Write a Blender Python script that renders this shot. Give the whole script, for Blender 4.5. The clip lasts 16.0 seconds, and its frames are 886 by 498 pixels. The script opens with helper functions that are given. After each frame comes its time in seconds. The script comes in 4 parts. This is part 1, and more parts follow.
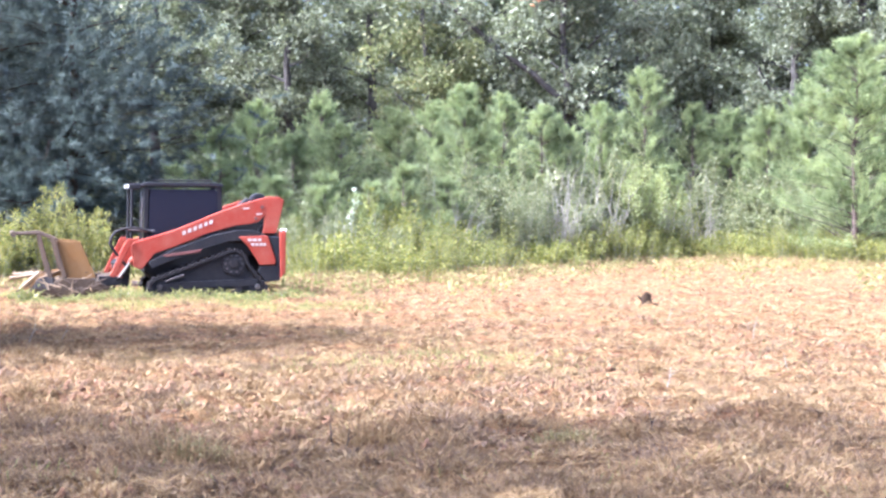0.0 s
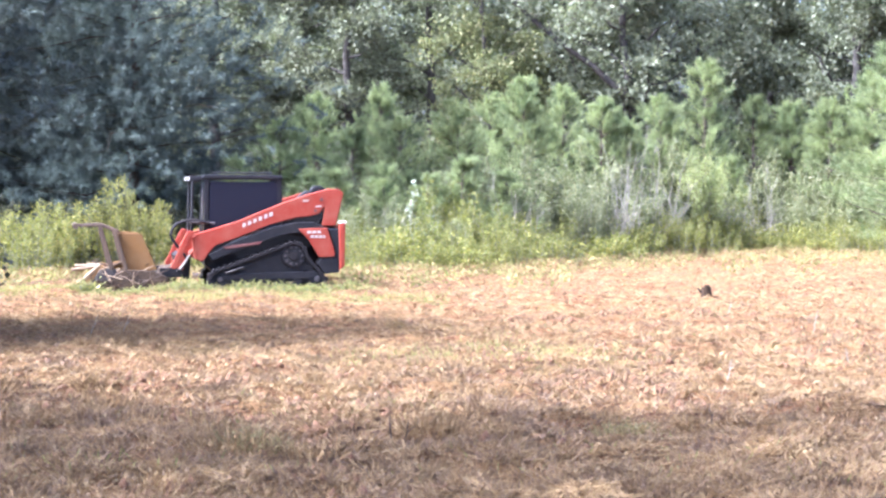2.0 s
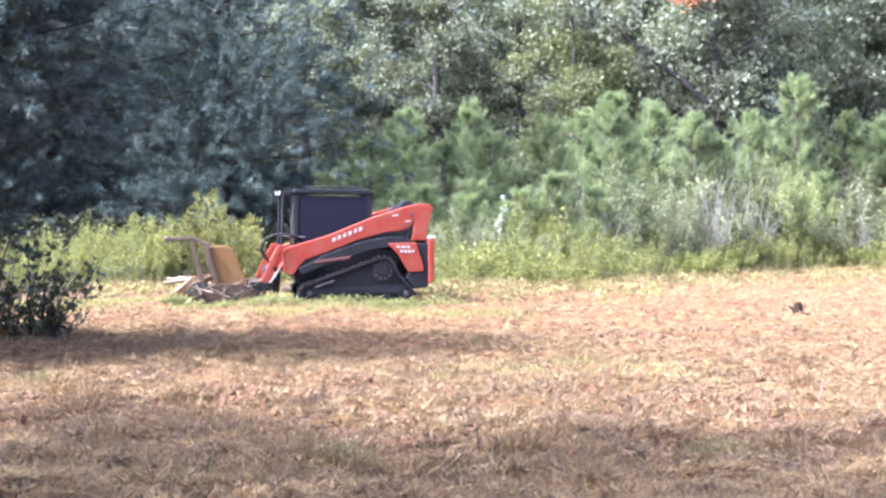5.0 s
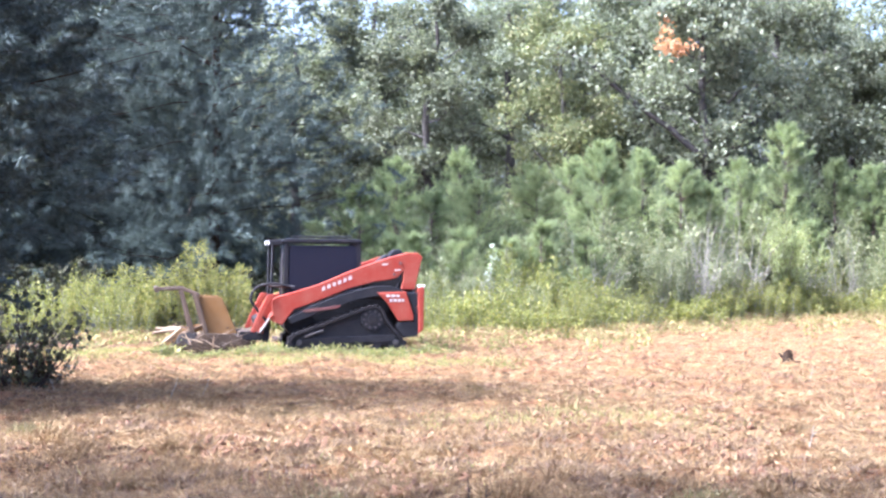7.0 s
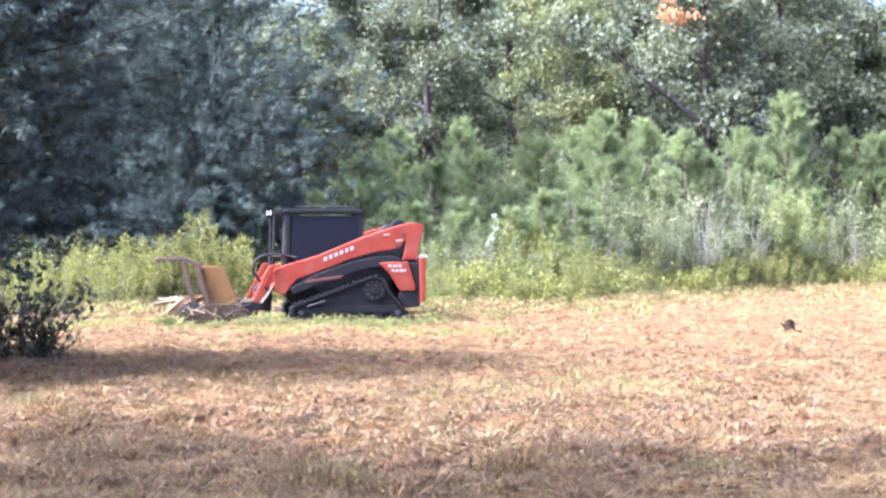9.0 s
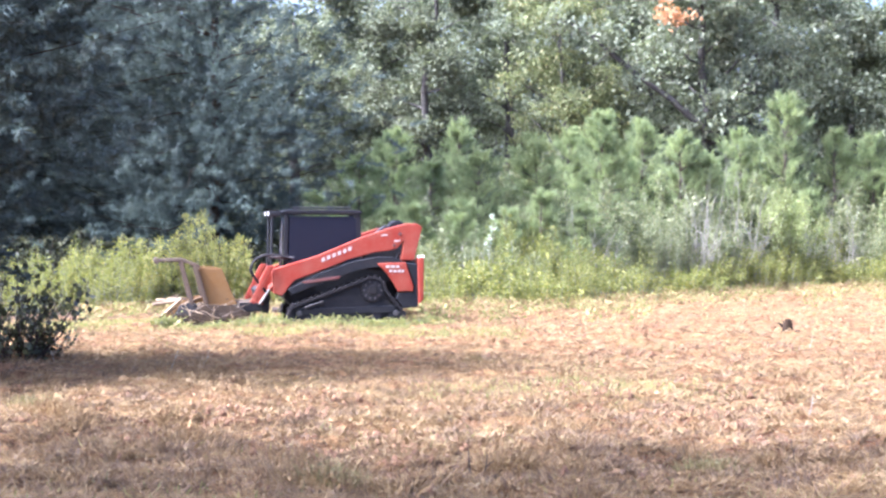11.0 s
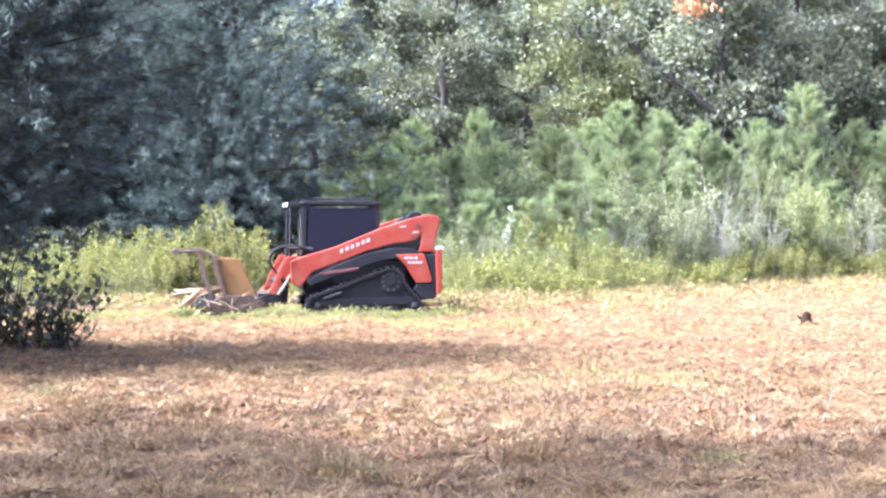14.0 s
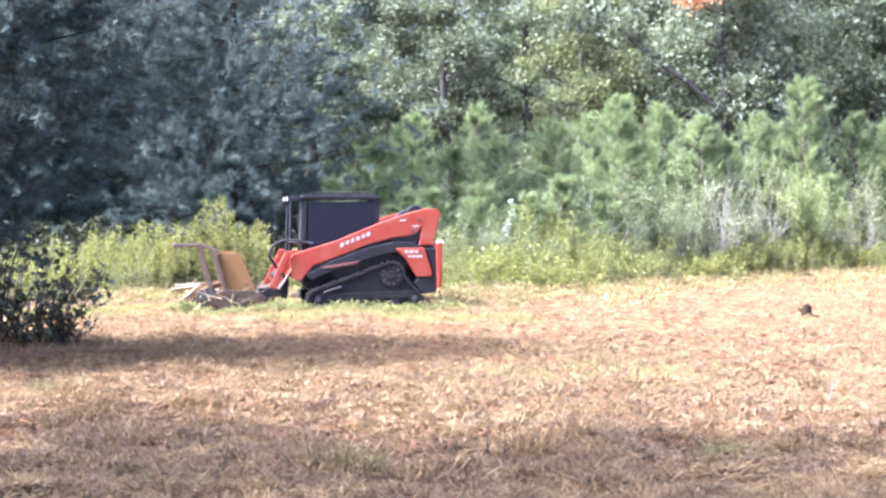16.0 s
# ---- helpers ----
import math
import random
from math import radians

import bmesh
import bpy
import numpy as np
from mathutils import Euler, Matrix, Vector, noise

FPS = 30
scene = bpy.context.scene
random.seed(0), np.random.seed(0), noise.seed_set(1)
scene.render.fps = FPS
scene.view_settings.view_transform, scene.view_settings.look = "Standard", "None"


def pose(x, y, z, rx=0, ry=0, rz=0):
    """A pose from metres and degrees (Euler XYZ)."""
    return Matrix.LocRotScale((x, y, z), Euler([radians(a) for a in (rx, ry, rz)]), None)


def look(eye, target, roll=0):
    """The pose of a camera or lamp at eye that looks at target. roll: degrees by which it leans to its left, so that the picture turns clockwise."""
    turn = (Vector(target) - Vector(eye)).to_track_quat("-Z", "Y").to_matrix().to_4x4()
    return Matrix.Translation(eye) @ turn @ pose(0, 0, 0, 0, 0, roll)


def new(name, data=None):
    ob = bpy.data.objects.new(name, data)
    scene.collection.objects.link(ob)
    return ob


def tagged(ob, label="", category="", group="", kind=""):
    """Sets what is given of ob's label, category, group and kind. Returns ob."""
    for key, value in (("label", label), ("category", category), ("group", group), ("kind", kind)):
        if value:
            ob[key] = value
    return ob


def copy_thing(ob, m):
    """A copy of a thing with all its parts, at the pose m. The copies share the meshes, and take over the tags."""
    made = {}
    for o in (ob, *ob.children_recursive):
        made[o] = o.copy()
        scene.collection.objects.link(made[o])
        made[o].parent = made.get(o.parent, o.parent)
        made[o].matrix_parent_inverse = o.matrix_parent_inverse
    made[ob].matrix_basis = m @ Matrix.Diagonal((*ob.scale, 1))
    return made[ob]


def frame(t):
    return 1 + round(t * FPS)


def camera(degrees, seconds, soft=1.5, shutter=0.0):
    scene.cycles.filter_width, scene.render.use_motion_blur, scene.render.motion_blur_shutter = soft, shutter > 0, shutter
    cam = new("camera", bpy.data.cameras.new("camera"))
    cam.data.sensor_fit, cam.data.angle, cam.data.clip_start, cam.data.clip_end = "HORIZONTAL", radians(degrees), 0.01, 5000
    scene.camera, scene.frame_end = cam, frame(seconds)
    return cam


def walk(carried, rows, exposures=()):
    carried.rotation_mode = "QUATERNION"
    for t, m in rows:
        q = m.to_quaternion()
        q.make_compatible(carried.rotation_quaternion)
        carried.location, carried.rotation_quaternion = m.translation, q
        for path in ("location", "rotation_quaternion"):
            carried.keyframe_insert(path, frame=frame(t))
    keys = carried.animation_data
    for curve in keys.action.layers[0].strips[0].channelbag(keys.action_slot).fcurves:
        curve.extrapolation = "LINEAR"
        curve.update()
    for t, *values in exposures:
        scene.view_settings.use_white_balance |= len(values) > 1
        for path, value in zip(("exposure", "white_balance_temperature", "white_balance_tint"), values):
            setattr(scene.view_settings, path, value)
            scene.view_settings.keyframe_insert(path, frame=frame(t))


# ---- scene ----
# The camera: held by hand, turning where it stands
cam = camera(28, 16.0, soft=2.5)
EYE = (0.0, 0.0, 1.6)
# seconds, turn to the left, tilt up, lean; degrees
PATH = (
    (0, -5.035, -1.332, 0.196),
    (0.5, -5.044, -0.810, 0.127),
    (1, -5.035, -1.073, 0.206),
    (1.5, -4.568, -1.548, 0.173),
    (2, -3.133, -1.586, 0.208),
    (2.5, -1.918, -1.569, 0.268),
    (3, -0.885, -1.429, 0.486),
    (3.5, -0.699, -1.128, 0.437),
    (4, -0.694, -0.684, 0.363),
    (4.2, -0.310, -1.186, 0.485),
    (6.3, -0.297, -0.383, 0.352),
    (6.5, -0.403, -0.148, 0.362),
    (7, -0.585, 0.463, 0.248),
    (7.5, -0.546, 0.096, 0.176),
    (8, -0.464, -0.146, 0.386),
    (8.5, -0.417, -0.787, 0.393),
    (9, -0.531, -0.502, 0.156),
    (11.3, -0.599, -0.487, 0.045),
    (11.5, -0.502, -0.562, 0.119),
    (12, 0.041, -1.541, 0.271),
    (12.5, 0.190, -1.099, 0.291),
    (13, 0.052, -0.895, 0.179),
    (13.5, 0.058, -0.832, 0.229),
    (14, -0.008, -0.763, 0.199),
    (14.5, -0.146, -0.512, 0.143),
    (15, -0.039, -0.643, 0.065),
    (15.5, 0.126, -1.137, 0.083),
    (16, 0.000, -0.966, -0.000),
)


def hand_pose(turn, tilt, lean):
    return Matrix.Translation(EYE) @ pose(0, 0, 0, 90 + tilt, 0, turn) @ pose(0, 0, 0, 0, 0, lean)


walk(cam, [(t, hand_pose(a, b, c)) for t, a, b, c in PATH], exposures=[(t, stops, 4960.0, 17.0) for t, stops in (
    (0.0, 3.22), (4.0, 3.20), (6.5, 3.18), (9.0, 3.20), (12.0, 3.28), (13.0, 3.38), (16.0, 3.36))])

# Daylight: a high sun from the left, a pale bright sky
SUN_EL, SUN_AZ = 52.0, 108.0          # azimuth from +y towards -x
to_sun = Vector((-math.sin(radians(SUN_AZ)) * math.cos(radians(SUN_EL)),
                 math.cos(radians(SUN_AZ)) * math.cos(radians(SUN_EL)), math.sin(radians(SUN_EL))))
world = bpy.data.worlds.new("sky")
scene.world = world
world.use_nodes = True
wn = world.node_tree.nodes
sky = wn.new("ShaderNodeTexSky")
sky.sky_type, sky.sun_disc = "NISHITA", False
sky.sun_elevation, sky.sun_rotation = radians(SUN_EL), radians(-SUN_AZ)
sky.dust_density, sky.air_density = 8.0, 0.6
wn["Background"].inputs["Strength"].default_value = 0.15
world.node_tree.links.new(sky.outputs[0], wn["Background"].inputs["Color"])
sun_data = bpy.data.lights.new("sun", "SUN")
sun_data.energy, sun_data.angle, sun_data.color = 2.4, radians(0.6), (1.0, 0.95, 0.88)
sun = new("sun", sun_data)
sun.matrix_world = look(to_sun * 60, (0, 0, 0))


# ---------------------------------------------------------------- materials
class Mat:
    """A small builder of node materials."""

    def __init__(self, name):
        self.m = bpy.data.materials.new(name)
        self.m.use_nodes = True
        self.n, self.l = self.m.node_tree.nodes, self.m.node_tree.links
        self.p = self.n["Principled BSDF"]
        self.out = self.n["Material Output"]

    def add(self, kind, **values):
        node = self.n.new(kind)
        for k, v in values.items():
            node.inputs[k].default_value = v
        return node

    def coords(self):
        return self.add("ShaderNodeTexCoord").outputs["Object"]

    def noise(self, scale, detail=4.0, rough=0.6, vec=None):
        t = self.add("ShaderNodeTexNoise", Scale=scale, Detail=detail, Roughness=rough)
        self.l.new(vec if vec else self.coords(), t.inputs["Vector"])
        return t.outputs["Fac"]

    def ramp(self, fac, stops):
        r = self.add("ShaderNodeValToRGB")
        e = r.color_ramp.elements
        while len(e) < len(stops):
            e.new(0.5)
        for el, (pos, col) in zip(e, stops):
            el.position, el.color = pos, (*col, 1)
        self.l.new(fac, r.inputs["Fac"])
        return r.outputs["Color"]

    def mix(self, a, b, fac, mode="MIX"):
        x = self.n.new("ShaderNodeMix")
        x.data_type, x.blend_type = "RGBA", mode
        for sock, v in ((x.inputs["A"], a), (x.inputs["B"], b), (x.inputs["Factor"], fac)):
            if isinstance(v, bpy.types.NodeSocket):
                self.l.new(v, sock)
            elif sock.type == "RGBA":
                sock.default_value = (*v, 1)
            else:
                sock.default_value = v
        return x.outputs["Result"]

    def set(self, color=None, rough=None, metal=None, bump=None, strength=0.3, dist=0.01):
        for sock, v in (("Base Color", color), ("Roughness", rough), ("Metallic", metal)):
            if v is None:
                continue
            if isinstance(v, bpy.types.NodeSocket):
                self.l.new(v, self.p.inputs[sock])
            else:
                self.p.inputs[sock].default_value = (*v, 1) if sock == "Base Color" else v
        if bump:
            b = self.add("ShaderNodeBump", Strength=strength, Distance=dist)
            self.l.new(bump, b.inputs["Height"])
            self.l.new(b.outputs[0], self.p.inputs["Normal"])
        return self.m


def leaf_material(name, stops, through_light=0.45, rough=0.5, patch=0.5, glow=(1.05, 1.1, 0.75)):
    """Leaves: colour varies from leaf to leaf and from spray to spray; light shines through."""
    k = Mat(name)
    geo = k.add("ShaderNodeNewGeometry")
    col = k.ramp(geo.outputs["Random Per Island"], stops)
    spray = k.ramp(k.noise(1.1, 3), [(0.34, (0.5, 0.54, 0.52)), (0.66, (1.3, 1.25, 1.1))])
    col = k.mix(col, spray, patch, "MULTIPLY")
    k.set(col, rough)
    k.p.inputs["Specular IOR Level"].default_value = 0.1
    tr = k.add("ShaderNodeBsdfTranslucent")
    warm = k.mix(col, glow, 1.0, "MULTIPLY")
    k.l.new(warm, tr.inputs["Color"])
    mx = k.add("ShaderNodeMixShader", Fac=through_light)
    k.l.new(k.p.outputs[0], mx.inputs[1])
    k.l.new(tr.outputs[0], mx.inputs[2])
    k.l.new(mx.outputs[0], k.out.inputs["Surface"])
    return k.m


def bark_material(name, dark, light, scale=6.0):
    k = Mat(name)
    v = k.noise(scale, 6, 0.7)
    return k.set(k.ramp(v, [(0.3, dark), (0.7, light)]), 0.9, bump=v, strength=0.6, dist=0.03)


def soil_material():
    k = Mat("soil_and_straw")
    co = k.coords()
    big = k.noise(0.35, 5, 0.6, co)
    mid = k.noise(2.2, 5, 0.65, co)
    fine = k.noise(8.0, 9, 0.82, co)
    straw = k.ramp(fine, [(0.40, (0.070, 0.038, 0.015)), (0.46, (0.151, 0.088, 0.036)), (0.53, (0.206, 0.126, 0.055)), (0.62, (0.265, 0.177, 0.081))])
    clay = k.ramp(fine, [(0.40, (0.054, 0.026, 0.012)), (0.5, (0.145, 0.075, 0.035)), (0.62, (0.232, 0.133, 0.065))])
    col = k.mix(straw, clay, k.ramp(mid, [(0.40, (0, 0, 0)), (0.55, (0.95, 0.95, 0.95))]))
    green = k.mix(col, (0.15, 0.15, 0.05), k.ramp(big, [(0.58, (0, 0, 0)), (0.72, (0.45, 0.45, 0.45))]))
    # under the trees: dark leaf mould, beyond the mown edge
    sep = k.add("ShaderNodeSeparateXYZ")
    k.l.new(co, sep.inputs[0])
    edge = k.n.new("ShaderNodeMath")
    edge.operation = "MULTIPLY_ADD"
    k.l.new(sep.outputs["X"], edge.inputs[0])
    edge.inputs[1].default_value = -1.15
    k.l.new(sep.outputs["Y"], edge.inputs[2])
    rough_edge = k.n.new("ShaderNodeMath")
    rough_edge.operation = "MULTIPLY_ADD"
    k.l.new(mid, rough_edge.inputs[0])
    rough_edge.inputs[1].default_value = 4.0
    k.l.new(edge.outputs[0], rough_edge.inputs[2])
    wood = k.add("ShaderNodeMapRange")
    for sock, v in (("From Min", 41.0), ("From Max", 43.5)):
        wood.inputs[sock].default_value = v
    k.l.new(rough_edge.outputs[0], wood.inputs["Value"])
    mould = k.ramp(fine, [(0.3, (0.05, 0.035, 0.025)), (0.7, (0.13, 0.09, 0.06))])
    green = k.mix(green, mould, wood.outputs[0])
    k.p.inputs["Specular IOR Level"].default_value = 0.05
    return k.set(green, 0.95, bump=k.mix(mid, fine, 0.7), strength=1.0, dist=0.12)


def paint_material(name, color, dust=0.35, rough=0.4, metal=0.0, dirt=(0.42, 0.29, 0.19)):
    """Painted or bare metal under a film of field dust, with scuffs."""
    k = Mat(name)
    co = k.coords()
    film = k.ramp(k.noise(3.0, 5, 0.65, co), [(0.35, (0, 0, 0)), (0.75, (dust, dust, dust))])
    spots = k.ramp(k.noise(38.0, 3, 0.6, co), [(0.55, (0, 0, 0)), (0.75, (dust, dust, dust))])
    col = k.mix(k.mix(color, dirt, film), dirt, spots)
    return k.set(col, k.ramp(k.noise(9.0, 4, 0.6, co), [(0.3, (rough,) * 3), (0.8, (min(rough + 0.3, 1),) * 3)]), metal,
                 bump=k.noise(30.0, 3), strength=0.05)


M_soil = soil_material()
M_straw = leaf_material("dry_straw", [(0.0, (0.112, 0.063, 0.031)), (0.25, (0.170, 0.107, 0.050)), (0.6, (0.223, 0.148, 0.071)), (1.0, (0.271, 0.193, 0.100))], 0.10, 0.6, 0.45, (1.0, 0.95, 0.8))
M_chip = leaf_material("pale_chips", [(0.0, (0.108, 0.068, 0.032)), (0.5, (0.170, 0.116, 0.058)), (1.0, (0.238, 0.176, 0.093))], 0.08, 0.7, 0.4, (1.0, 0.95, 0.8))
M_mulch = leaf_material("brown_chips", [(0.0, (0.044, 0.020, 0.010)), (0.6, (0.094, 0.045, 0.021)), (1.0, (0.154, 0.082, 0.039))], 0.05, 0.8, 0.4, (1.0, 0.95, 0.8))
M_greengrass = leaf_material("green_grass", [(0.0, (0.114, 0.121, 0.039)), (0.5, (0.190, 0.191, 0.068)), (1.0, (0.296, 0.251, 0.120))], 0.4, 0.6, 0.35)
M_halfdry = leaf_material("half_dry_grass", [(0.0, (0.105, 0.086, 0.039)), (0.5, (0.165, 0.135, 0.062)), (1.0, (0.250, 0.200, 0.095))], 0.2, 0.6, 0.4)
M_dead = leaf_material("dead_leaves", [(0.0, (0.09, 0.056, 0.036)), (0.6, (0.15, 0.10, 0.064)), (1.0, (0.22, 0.155, 0.10))], 0.15, 0.7, 0.3)
M_pine = leaf_material("pine_needles", [(0.0, (0.138, 0.166, 0.085)), (0.5, (0.216, 0.254, 0.128)), (1.0, (0.328, 0.357, 0.201))], 0.45, 0.6, 0.7)
# old pines: their shaded, dark bluish look is put into the needle colour
M_pine_dark = leaf_material("old_pine_shade_needles", [(0.0, (0.051, 0.065, 0.061)), (0.6, (0.068, 0.084, 0.077)), (1.0, (0.089, 0.108, 0.094))], 0.18, 0.6)
M_oak = leaf_material("broad_leaves", [(0.0, (0.093, 0.101, 0.070)), (0.6, (0.142, 0.153, 0.102)), (1.0, (0.207, 0.214, 0.156))], 0.4, 0.62)
M_grey = leaf_material("grey_green_leaves", [(0.0, (0.075, 0.079, 0.052)), (0.6, (0.108, 0.115, 0.075)), (1.0, (0.152, 0.158, 0.106))], 0.35, 0.62)
M_yellow = leaf_material("turning_leaves", [(0.0, (0.098, 0.108, 0.053)), (0.55, (0.133, 0.145, 0.070)), (1.0, (0.187, 0.173, 0.091))], 0.4, 0.62)
M_orange = leaf_material("orange_leaves", [(0.0, (0.308, 0.146, 0.069)), (1.0, (0.427, 0.244, 0.133))], 0.4, 0.5, 0.2)
M_lime = leaf_material("lime_leaves", [(0.0, (0.207, 0.232, 0.098)), (0.6, (0.270, 0.291, 0.126)), (1.0, (0.332, 0.346, 0.164))], 0.4, 0.5)
M_weed = leaf_material("weed_leaves", [(0.0, (0.116, 0.123, 0.032)), (0.5, (0.182, 0.183, 0.048)), (1.0, (0.255, 0.237, 0.074))], 0.4, 0.5)
M_golden = leaf_material("goldenrod_leaves", [(0.0, (0.108, 0.118, 0.034)), (0.5, (0.202, 0.193, 0.055)), (1.0, (0.302, 0.271, 0.101))], 0.45, 0.5)
M_shrub = leaf_material("shrub_leaves", [(0.0, (0.126, 0.133, 0.071)), (0.5, (0.185, 0.193, 0.102)), (1.0, (0.251, 0.249, 0.146))], 0.4, 0.5)
M_pale = leaf_material("pale_leaves", [(0.0, (0.210, 0.238, 0.168)), (1.0, (0.350, 0.371, 0.294))], 0.4, 0.5, 0.2)
# leaves in shade: the shade is put into this dark base colour
M_shade = leaf_material("shade_coloured_leaves", [(0.0, (0.035, 0.034, 0.022)), (0.6, (0.061, 0.061, 0.037)), (1.0, (0.121, 0.121, 0.065))], 0.25, 0.45)
M_bark = bark_material("grey_bark", (0.03, 0.027, 0.024), (0.085, 0.075, 0.065))
M_pinebark = bark_material("pine_bark", (0.05, 0.037, 0.03), (0.13, 0.095, 0.075))
M_stem = bark_material("dry_stem", (0.12, 0.108, 0.082), (0.24, 0.215, 0.165), 14.0)
M_green_stem = bark_material("green_stem", (0.09, 0.09, 0.055), (0.20, 0.19, 0.13), 14.0)
M_clay = bark_material("red_clay", (0.07, 0.036, 0.019), (0.17, 0.092, 0.050), 20.0)
M_stump = bark_material("rotten_wood", (0.012, 0.008, 0.005), (0.036, 0.021, 0.012), 14.0)
M_dark_stem = bark_material("dark_twig", (0.022, 0.017, 0.014), (0.07, 0.052, 0.04), 14.0)
for m_ in (M_clay, M_stump, M_dark_stem, M_bark, M_pinebark):
    m_.node_tree.nodes["Principled BSDF"].inputs["Specular IOR Level"].default_value = 0.1


# ---------------------------------------------------------------- mesh tools
rng = np.random.default_rng(11)


def lattice(x, y, seed):
    """Smooth value noise in the plane, from -1 to 1."""
    def corner(i, j):
        h = np.sin(i * 127.1 + j * 311.7 + seed * 74.7) * 43758.5453
        return (h - np.floor(h)) * 2 - 1
    i, j = np.floor(x), np.floor(y)
    u, v = x - i, y - j
    u, v = u * u * (3 - 2 * u), v * v * (3 - 2 * v)
    a = corner(i, j) * (1 - u) + corner(i + 1, j) * u
    b = corner(i, j + 1) * (1 - u) + corner(i + 1, j + 1) * u
    return a * (1 - v) + b * v


def lie(x, y):
    """Height of the ground."""
    x, y = np.asarray(x, float), np.asarray(y, float)
    near = np.clip(1 - (np.hypot(x, y) - 70) / 60, 0, 1)
    near = near * (1 - 0.95 * np.exp(-((x + 1.8) / 3.6) ** 4 - ((y - 32.4) / 1.9) ** 4))      # pressed flat under the machine
    return near * (0.035 * lattice(x * 0.45, y * 0.45, 1) + 0.066 * lattice(x * 1.3, y * 1.7, 2)
                   + 0.048 * lattice(x * 3.1, y * 3.6, 3) + 0.030 * lattice(x * 6.0, y * 6.5, 4))


def part(name, mesh, material, parent=None, label=""):
    """Links a bmesh, or (points, faces), as one mesh object under a thing or a part."""
    me = bpy.data.meshes.new(name)
    if isinstance(mesh, bmesh.types.BMesh):
        mesh.to_mesh(me)
        mesh.free()
    else:
        pts, faces = mesh
        pts, faces = np.asarray(pts, np.float32), np.asarray(faces, np.int32)
        n, k = faces.shape
        me.vertices.add(len(pts))
        me.vertices.foreach_set("co", pts.ravel())
        me.loops.add(n * k)
        me.loops.foreach_set("vertex_index", faces.ravel())
        me.polygons.add(n)
        me.polygons.foreach_set("loop_start", np.arange(0, n * k, k, dtype=np.int32))
        me.polygons.foreach_set("loop_total", np.full(n, k, np.int32))
        me.update(calc_edges=True)
    me.materials.append(material)
    ob = new(name, me)
    if parent is not None:
        ob.parent = parent
    if label:
        tagged(ob, label)
    return ob


def joined(*meshes):
    """Several (points, faces) with faces of one size, as one."""
    pts, faces, at = [], [], 0
    for p, f in meshes:
        pts.append(np.asarray(p, float))
        faces.append(np.asarray(f, int) + at)
        at += len(p)
    return np.concatenate(pts), np.concatenate(faces)


def unit(v):
    return v / np.maximum(np.linalg.norm(v, axis=-1, keepdims=True), 1e-9)


def leaves(at, size, ways=None, lift=0.3, slim=0.5, spread=1.0):
    """Pointed leaves with a fold: a rhombus each. at: (n, 3); size: one or n lengths; ways: the directions they grow in."""
    n = len(at)
    size = np.broadcast_to(size, n) * rng.uniform(0.7, 1.3, n)
    d = rng.normal(size=(n, 3))
    if ways is not None:
        d = ways + d * spread
    d[:, 2] += lift
    d = unit(d)
    side = unit(np.cross(d, rng.normal(size=(n, 3))))
    up = np.cross(side, d)
    L, W = size[:, None], (size * slim * 0.5)[:, None]
    mid = at + d * L * 0.45 + up * L * 0.08
    pts = np.stack([at, mid + side * W, at + d * L, mid - side * W], 1).reshape(-1, 3)
    return pts, np.arange(n * 4).reshape(n, 4)


def flakes(at, size, slim, tilt):
    """Flat chips lying on the ground, each a little tilted."""
    n = len(at)
    a = rng.uniform(0, 2 * math.pi, n)
    d = np.stack([np.cos(a), np.sin(a), rng.normal(size=n) * tilt], -1) * size[:, None] * 0.5
    w = np.stack([-np.sin(a), np.cos(a), rng.normal(size=n) * tilt], -1) * size[:, None] * 0.5 * slim
    up = np.abs(d[:, 2:]) + np.abs(w[:, 2:])
    c = at + np.concatenate([np.zeros((n, 2)), up * 0.7], 1)
    return np.stack([c - d - w * 0.6, c - d * 0.3 + w, c + d, c + d * 0.2 - w], 1).reshape(-1, 3), np.arange(n * 4).reshape(n, 4)


def needles(at, ways, length, width, spread=0.6):
    """Needles: one thin triangle each, doubled point to keep faces of four sides out."""
    n = len(at)
    d = unit(ways + rng.normal(size=(n, 3)) * spread)
    L = (np.broadcast_to(length, n) * rng.uniform(0.7, 1.2, n))[:, None]
    side = unit(np.cross(d, rng.normal(size=(n, 3)))) * (np.broadcast_to(width, n) / 2)[:, None]
    bend = np.array([0, 0, -0.12]) * L
    pts = np.stack([at - side, at + side, at + d * L + bend], 1).reshape(-1, 3)
    return pts, np.arange(n * 3).reshape(n, 3)


def tube(points, radii, sides=6):
    """A tapered round limb along points, as quads."""
    P, R = np.asarray(points, float), np.asarray(radii, float)
    t = unit(np.gradient(P, axis=0))
    ref = np.array([0.0, 0.0, 1.0]) if abs(t[:, 2]).mean() < 0.8 else np.array([1.0, 0.0, 0.0])
    a = unit(np.cross(t, ref))
    b = np.cross(t, a)
    ang = np.linspace(0, 2 * math.pi, sides, endpoint=False)
    ring = P[:, None] + R[:, None, None] * (np.cos(ang)[None, :, None] * a[:, None] + np.sin(ang)[None, :, None] * b[:, None])
    n = len(P)
    faces = [(i * sides + k, i * sides + (k + 1) % sides, (i + 1) * sides + (k + 1) % sides, (i + 1) * sides + k)
             for i in range(n - 1) for k in range(sides)]
    return ring.reshape(-1, 3), np.array(faces)


